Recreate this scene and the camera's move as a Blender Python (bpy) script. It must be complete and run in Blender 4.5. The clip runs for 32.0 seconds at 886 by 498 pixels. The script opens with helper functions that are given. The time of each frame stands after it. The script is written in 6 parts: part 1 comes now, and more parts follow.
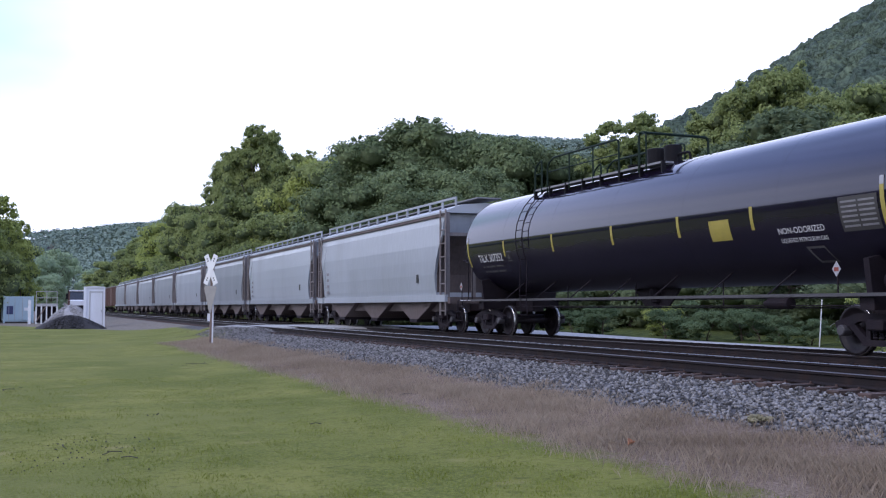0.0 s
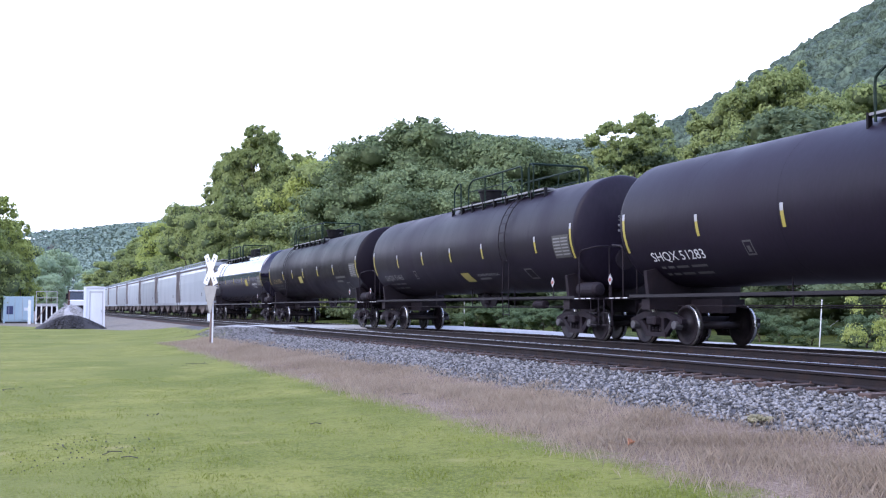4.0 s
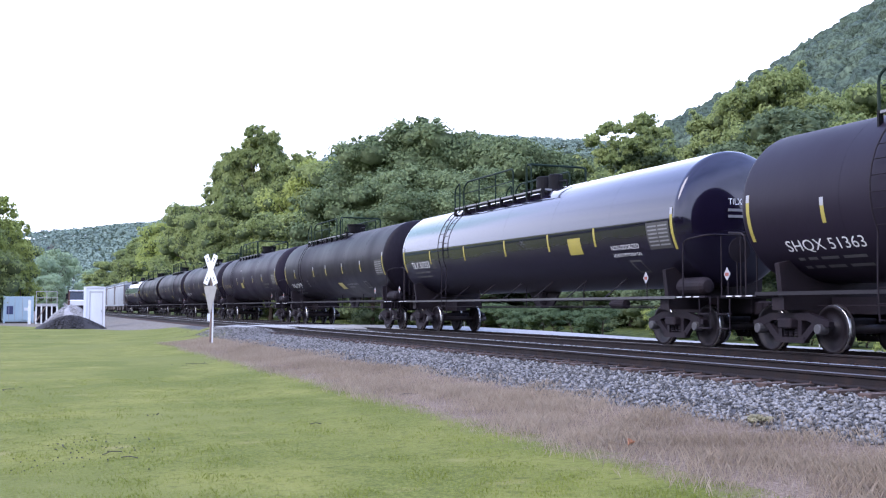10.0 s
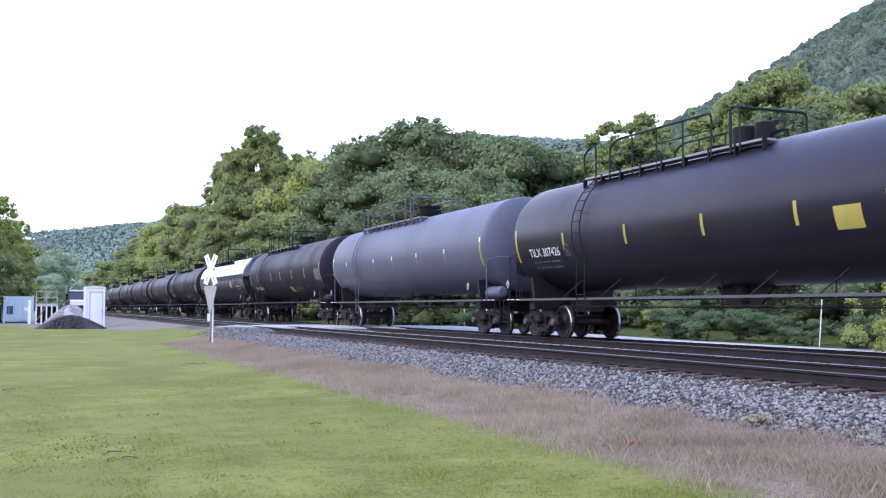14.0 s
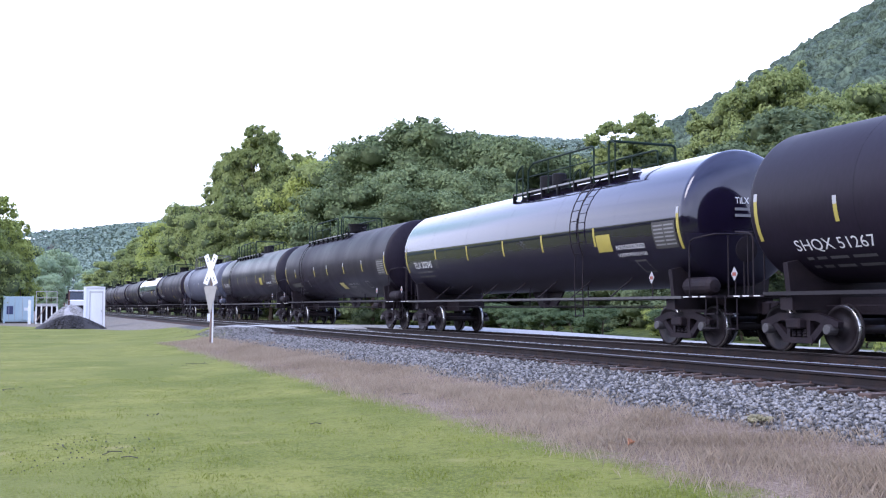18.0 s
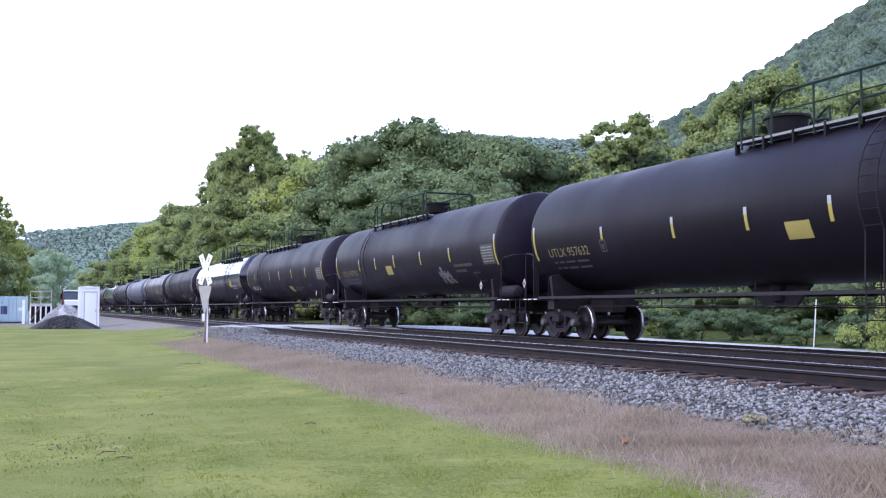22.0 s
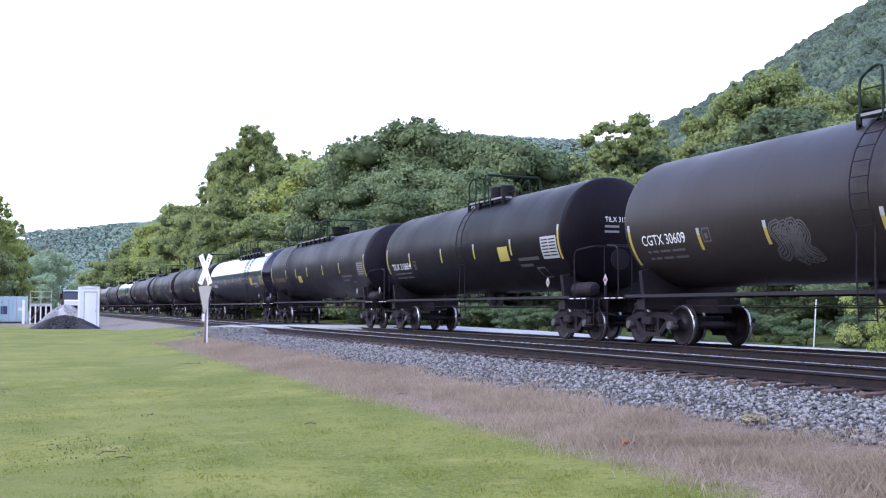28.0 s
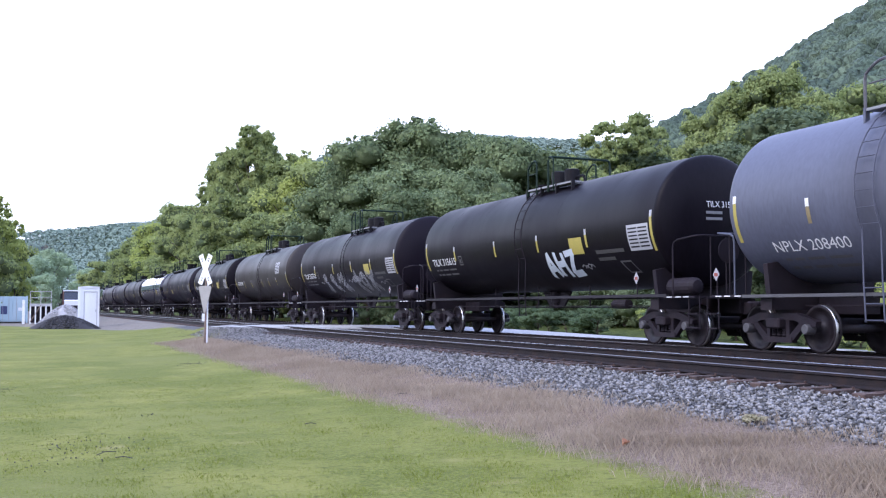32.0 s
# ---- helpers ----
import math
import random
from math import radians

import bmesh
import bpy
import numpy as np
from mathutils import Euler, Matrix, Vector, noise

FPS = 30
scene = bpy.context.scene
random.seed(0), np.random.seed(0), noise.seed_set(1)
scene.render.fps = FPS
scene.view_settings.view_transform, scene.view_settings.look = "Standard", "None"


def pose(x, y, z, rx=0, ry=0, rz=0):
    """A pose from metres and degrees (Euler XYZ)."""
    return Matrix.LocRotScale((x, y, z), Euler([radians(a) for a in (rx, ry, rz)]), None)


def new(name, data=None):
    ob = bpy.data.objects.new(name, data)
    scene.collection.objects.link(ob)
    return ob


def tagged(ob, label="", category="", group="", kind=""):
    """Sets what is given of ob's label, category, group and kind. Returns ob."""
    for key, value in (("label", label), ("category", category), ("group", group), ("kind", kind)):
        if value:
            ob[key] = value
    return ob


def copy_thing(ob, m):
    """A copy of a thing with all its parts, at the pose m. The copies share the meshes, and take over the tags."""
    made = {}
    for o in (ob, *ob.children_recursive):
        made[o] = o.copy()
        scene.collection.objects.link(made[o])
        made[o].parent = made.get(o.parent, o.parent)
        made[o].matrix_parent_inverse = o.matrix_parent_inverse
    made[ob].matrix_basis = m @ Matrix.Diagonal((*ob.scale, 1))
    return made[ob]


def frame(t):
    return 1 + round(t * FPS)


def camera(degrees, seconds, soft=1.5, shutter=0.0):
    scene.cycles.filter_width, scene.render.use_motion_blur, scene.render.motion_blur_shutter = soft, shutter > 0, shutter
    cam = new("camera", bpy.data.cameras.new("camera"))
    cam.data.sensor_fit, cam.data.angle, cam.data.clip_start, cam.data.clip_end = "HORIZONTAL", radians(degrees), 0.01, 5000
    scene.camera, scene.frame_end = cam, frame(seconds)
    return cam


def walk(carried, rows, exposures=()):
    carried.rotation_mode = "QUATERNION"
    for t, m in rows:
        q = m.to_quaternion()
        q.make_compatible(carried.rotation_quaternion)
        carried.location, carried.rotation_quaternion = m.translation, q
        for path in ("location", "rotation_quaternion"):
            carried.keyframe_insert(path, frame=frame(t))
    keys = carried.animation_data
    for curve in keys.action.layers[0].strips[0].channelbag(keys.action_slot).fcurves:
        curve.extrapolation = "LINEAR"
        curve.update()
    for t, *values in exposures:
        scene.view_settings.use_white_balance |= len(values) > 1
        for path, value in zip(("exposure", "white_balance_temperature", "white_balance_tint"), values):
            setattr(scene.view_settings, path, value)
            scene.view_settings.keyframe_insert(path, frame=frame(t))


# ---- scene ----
# One plan: x across the railway (to the right of the camera), y along it, z up; z = 0 is the top of the rails.
cam = camera(44.01, 32.0, soft=1.2)
TURN, TILT = -20.856, 93.044
walk(cam, [(0.0, pose(0, 0, 0.87, TILT, 0, TURN)),
           (20.15, pose(0, 0, 0.87, TILT, 0, TURN)),
           (20.6, pose(0, 0, 0.87, TILT, 0, TURN - 0.265)),
           (26.0, pose(0, 0, 0.87, TILT, 0, TURN - 0.27)),
           (32.0, pose(0, 0, 0.87, TILT, 0, TURN - 0.27))],
     exposures=[(0.0, -0.06, 6230, 17), (1.2, 0.06, 6230, 17), (2.0, 0.36, 6230, 17), (3.1, 0.76, 6230, 17), (4.5, 0.87, 6230, 17), (32.0, 0.87, 6230, 17)])

# ---- light: a hazy evening sky, bright all over, with a weak veiled sun ----
SUN_UP, SUN_TURN = 44, -102
world = bpy.data.worlds.new("sky")
scene.world = world
world.use_nodes = True
wn, wl = world.node_tree.nodes, world.node_tree.links
wn.clear()
w_out, w_bg = wn.new("ShaderNodeOutputWorld"), wn.new("ShaderNodeBackground")
w_sky, w_mix, w_noise = wn.new("ShaderNodeTexSky"), wn.new("ShaderNodeMix"), wn.new("ShaderNodeTexNoise")
w_ramp, w_map, w_co = wn.new("ShaderNodeValToRGB"), wn.new("ShaderNodeMapping"), wn.new("ShaderNodeTexCoord")
w_sky.sky_type, w_sky.sun_disc = "NISHITA", False
w_sky.sun_elevation, w_sky.sun_rotation = radians(SUN_UP), radians(SUN_TURN)
w_mix.data_type = "RGBA"
w_map.inputs["Scale"].default_value = (1.2, 1.2, 3.2)
w_noise.inputs["Scale"].default_value, w_noise.inputs["Detail"].default_value = 1.3, 5
w_ramp.color_ramp.elements[0].position, w_ramp.color_ramp.elements[0].color = 0.36, (0.55, 0.55, 0.55, 1)
w_ramp.color_ramp.elements[1].position, w_ramp.color_ramp.elements[1].color = 0.56, (0.97, 0.97, 0.97, 1)
w_bg.inputs["Strength"].default_value = 0.138
wl.new(w_co.outputs["Generated"], w_map.inputs["Vector"])
wl.new(w_map.outputs["Vector"], w_noise.inputs["Vector"])
wl.new(w_noise.outputs["Fac"], w_ramp.inputs["Fac"])
w_sep, w_high, w_cloud = wn.new("ShaderNodeSeparateXYZ"), wn.new("ShaderNodeMapRange"), wn.new("ShaderNodeMix")
w_high.inputs["From Min"].default_value, w_high.inputs["From Max"].default_value = 0.26, 0.6
w_cloud.data_type = "RGBA"
w_cloud.inputs["A"].default_value, w_cloud.inputs["B"].default_value = (10.2, 11.1, 13.3, 1), (5.0, 6.6, 11.4, 1)
wl.new(w_co.outputs["Generated"], w_sep.inputs["Vector"])
wl.new(w_sep.outputs["Z"], w_high.inputs["Value"])
wl.new(w_high.outputs["Result"], w_cloud.inputs["Factor"])
wl.new(w_cloud.outputs["Result"], w_mix.inputs["B"])
wl.new(w_ramp.outputs["Color"], w_mix.inputs["Factor"])
wl.new(w_sky.outputs["Color"], w_mix.inputs["A"])
# a thin break in the cloud, high over the valley's open side
w_dot, w_add, w_edge, w_break = wn.new("ShaderNodeVectorMath"), wn.new("ShaderNodeMath"), wn.new("ShaderNodeMapRange"), wn.new("ShaderNodeMix")
w_dot.operation, w_add.operation, w_break.data_type = "DOT_PRODUCT", "MULTIPLY_ADD", "RGBA"
w_dot.inputs[1].default_value = (-0.06, 0.944, 0.324)
w_add.inputs[1].default_value = 0.05
w_edge.inputs["From Min"].default_value, w_edge.inputs["From Max"].default_value = 1.0150, 1.0340
w_break.inputs["B"].default_value = (4.0, 6.4, 7.4, 1)
wl.new(w_co.outputs["Generated"], w_dot.inputs[0])
wl.new(w_noise.outputs["Fac"], w_add.inputs[0])
wl.new(w_dot.outputs["Value"], w_add.inputs[2])
wl.new(w_add.outputs[0], w_edge.inputs["Value"])
wl.new(w_edge.outputs["Result"], w_break.inputs["Factor"])
wl.new(w_mix.outputs["Result"], w_break.inputs["A"])
wl.new(w_break.outputs["Result"], w_bg.inputs["Color"])
wl.new(w_bg.outputs["Background"], w_out.inputs["Surface"])
sun = new("sun", bpy.data.lights.new("sun", "SUN"))
sun.data.energy, sun.data.angle, sun.data.color = 1.5, radians(32), (1.0, 0.95, 0.88)
sun.rotation_euler = Euler((radians(90 - SUN_UP), 0, radians(180 - SUN_TURN)))


# ---- materials ----
def mat(name, colour, rough=0.7, metal=0.0, vary=0.25, scale=8.0, fine=60.0, bump=0.2, spot=None, spots=0.0, random_by="", streak=1.0, coat=0.0, spec=0.5, ramp=(0.52, 0.7)):
    """A surface with two scales of variation, a relief, and optional stains of another colour."""
    m = bpy.data.materials.new(name)
    m.use_nodes = True
    n, l = m.node_tree.nodes, m.node_tree.links
    b = n["Principled BSDF"]
    b.inputs["Metallic"].default_value = metal
    b.inputs["Coat Weight"].default_value = coat
    b.inputs["Specular IOR Level"].default_value = spec
    co, mp = n.new("ShaderNodeTexCoord"), n.new("ShaderNodeMapping")
    mp.inputs["Scale"].default_value = (1, 1, 1 / streak)
    l.new(co.outputs["Object"], mp.inputs["Vector"])
    big, small = n.new("ShaderNodeTexNoise"), n.new("ShaderNodeTexNoise")
    big.inputs["Scale"].default_value, big.inputs["Detail"].default_value = scale, 5
    small.inputs["Scale"].default_value, small.inputs["Detail"].default_value = fine, 3
    for t in (big, small):
        l.new(mp.outputs["Vector"], t.inputs["Vector"])
    total = n.new("ShaderNodeMath")
    total.operation = "ADD"
    l.new(big.outputs["Fac"], total.inputs[0])
    l.new(small.outputs["Fac"], total.inputs[1])
    last = total
    if random_by:
        info = n.new("ShaderNodeObjectInfo" if random_by == "object" else "ShaderNodeNewGeometry")
        plus = n.new("ShaderNodeMath")
        plus.operation = "MULTIPLY_ADD"
        plus.inputs[1].default_value, plus.inputs[2].default_value = 1.6, -0.8
        l.new(info.outputs["Random" if random_by == "object" else "Random Per Island"], plus.inputs[0])
        both = n.new("ShaderNodeMath")
        l.new(total.outputs[0], both.inputs[0])
        l.new(plus.outputs[0], both.inputs[1])
        last = both
    rng = n.new("ShaderNodeMapRange")
    rng.inputs["From Min"].default_value, rng.inputs["From Max"].default_value = 0.5, 1.5
    rng.inputs["To Min"].default_value, rng.inputs["To Max"].default_value = 1 - vary, 1 + vary
    l.new(last.outputs[0], rng.inputs["Value"])
    mul = n.new("ShaderNodeMix")
    mul.data_type, mul.blend_type = "RGBA", "MULTIPLY"
    mul.inputs["Factor"].default_value = 1
    mul.inputs["A"].default_value = (*colour, 1)
    l.new(rng.outputs["Result"], mul.inputs["B"])
    out = mul
    if spot:
        st, rp = n.new("ShaderNodeTexNoise"), n.new("ShaderNodeValToRGB")
        st.inputs["Scale"].default_value, st.inputs["Detail"].default_value = scale * 0.45, 6
        l.new(mp.outputs["Vector"], st.inputs["Vector"])
        rp.color_ramp.elements[0].position, rp.color_ramp.elements[1].position = ramp
        rp.color_ramp.elements[1].color = (spots, spots, spots, 1)
        l.new(st.outputs["Fac"], rp.inputs["Fac"])
        mx = n.new("ShaderNodeMix")
        mx.data_type = "RGBA"
        mx.inputs["B"].default_value = (*spot, 1)
        l.new(rp.outputs["Color"], mx.inputs["Factor"])
        l.new(mul.outputs["Result"], mx.inputs["A"])
        out = mx
    l.new(out.outputs["Result"], b.inputs["Base Color"])
    rr = n.new("ShaderNodeMapRange")
    rr.inputs["From Min"].default_value, rr.inputs["From Max"].default_value = 0.3, 0.7
    rr.inputs["To Min"].default_value, rr.inputs["To Max"].default_value = max(0.02, rough - 0.08), min(1, rough + 0.08)
    l.new(big.outputs["Fac"], rr.inputs["Value"])
    l.new(rr.outputs["Result"], b.inputs["Roughness"])
    if bump:
        bp = n.new("ShaderNodeBump")
        bp.inputs["Strength"].default_value, bp.inputs["Distance"].default_value = bump, 0.02
        l.new(small.outputs["Fac"], bp.inputs["Height"])
        l.new(bp.outputs["Normal"], b.inputs["Normal"])
    return m


def leaf_mat(name, colour, second, through_light=0.34):
    """Foliage: two greens mixed leaf by leaf and clump by clump, with some light passing through."""
    m = bpy.data.materials.new(name)
    m.use_nodes = True
    n, l = m.node_tree.nodes, m.node_tree.links
    b, out = n["Principled BSDF"], n["Material Output"]
    b.inputs["Roughness"].default_value, b.inputs["Specular IOR Level"].default_value = 0.65, 0.1
    geo, co, noi, obj = n.new("ShaderNodeNewGeometry"), n.new("ShaderNodeTexCoord"), n.new("ShaderNodeTexNoise"), n.new("ShaderNodeObjectInfo")
    noi.inputs["Scale"].default_value = 0.35
    l.new(co.outputs["Object"], noi.inputs["Vector"])
    a = n.new("ShaderNodeMath")
    a.operation = "MULTIPLY_ADD"
    a.inputs[1].default_value = 0.45
    l.new(geo.outputs["Random Per Island"], a.inputs[0])
    l.new(noi.outputs["Fac"], a.inputs[2])
    a2 = n.new("ShaderNodeMath")
    a2.operation = "MULTIPLY_ADD"
    a2.inputs[1].default_value = 0.3
    l.new(obj.outputs["Random"], a2.inputs[0])
    l.new(a.outputs[0], a2.inputs[2])
    r = n.new("ShaderNodeMapRange")
    r.inputs["From Min"].default_value, r.inputs["From Max"].default_value = 0.45, 1.25
    l.new(a2.outputs[0], r.inputs["Value"])
    mx = n.new("ShaderNodeMix")
    mx.data_type = "RGBA"
    mx.inputs["A"].default_value, mx.inputs["B"].default_value = (*colour, 1), (*second, 1)
    l.new(r.outputs["Result"], mx.inputs["Factor"])
    l.new(mx.outputs["Result"], b.inputs["Base Color"])
    tr, ms = n.new("ShaderNodeBsdfTranslucent"), n.new("ShaderNodeMixShader")
    l.new(mx.outputs["Result"], tr.inputs["Color"])
    ms.inputs["Fac"].default_value = through_light
    l.new(b.outputs["BSDF"], ms.inputs[1])
    l.new(tr.outputs["BSDF"], ms.inputs[2])
    l.new(ms.outputs["Shader"], out.inputs["Surface"])
    return m


def wood_mat(name, colour, second, gap_shade=0.55, relief=0.35):
    """Woods far off: one green for each crown, with leafy relief and shade painted into its gaps."""
    m = bpy.data.materials.new(name)
    m.use_nodes = True
    n, l = m.node_tree.nodes, m.node_tree.links
    b = n["Principled BSDF"]
    b.inputs["Roughness"].default_value, b.inputs["Specular IOR Level"].default_value = 0.8, 0.15
    geo, co, fine, mid = n.new("ShaderNodeNewGeometry"), n.new("ShaderNodeTexCoord"), n.new("ShaderNodeTexNoise"), n.new("ShaderNodeTexNoise")
    fine.inputs["Scale"].default_value, fine.inputs["Detail"].default_value = 1.7, 7
    mid.inputs["Scale"].default_value, mid.inputs["Detail"].default_value = 0.03, 3
    for t in (fine, mid):
        l.new(co.outputs["Object"], t.inputs["Vector"])
    add = n.new("ShaderNodeMath")
    add.operation = "MULTIPLY_ADD"
    add.inputs[1].default_value = 0.55
    l.new(geo.outputs["Random Per Island"], add.inputs[0])
    l.new(mid.outputs["Fac"], add.inputs[2])
    rg = n.new("ShaderNodeMapRange")
    rg.inputs["From Min"].default_value, rg.inputs["From Max"].default_value = 0.4, 1.1
    l.new(add.outputs[0], rg.inputs["Value"])
    mx = n.new("ShaderNodeMix")
    mx.data_type = "RGBA"
    mx.inputs["A"].default_value, mx.inputs["B"].default_value = (*colour, 1), (*second, 1)
    l.new(rg.outputs["Result"], mx.inputs["Factor"])
    # shade painted into the colour where the leafy relief is low
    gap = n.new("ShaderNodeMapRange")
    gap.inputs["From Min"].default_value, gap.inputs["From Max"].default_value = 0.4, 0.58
    gap.inputs["To Min"].default_value, gap.inputs["To Max"].default_value = gap_shade, 1.12
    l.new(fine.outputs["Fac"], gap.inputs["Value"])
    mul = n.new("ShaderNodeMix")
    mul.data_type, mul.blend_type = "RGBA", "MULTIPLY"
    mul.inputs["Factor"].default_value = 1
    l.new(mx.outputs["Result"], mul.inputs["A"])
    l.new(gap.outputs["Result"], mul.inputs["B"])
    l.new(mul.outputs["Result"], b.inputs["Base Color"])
    bp = n.new("ShaderNodeBump")
    bp.inputs["Strength"].default_value, bp.inputs["Distance"].default_value = 1.0, relief
    l.new(fine.outputs["Fac"], bp.inputs["Height"])
    l.new(bp.outputs["Normal"], b.inputs["Normal"])
    return m


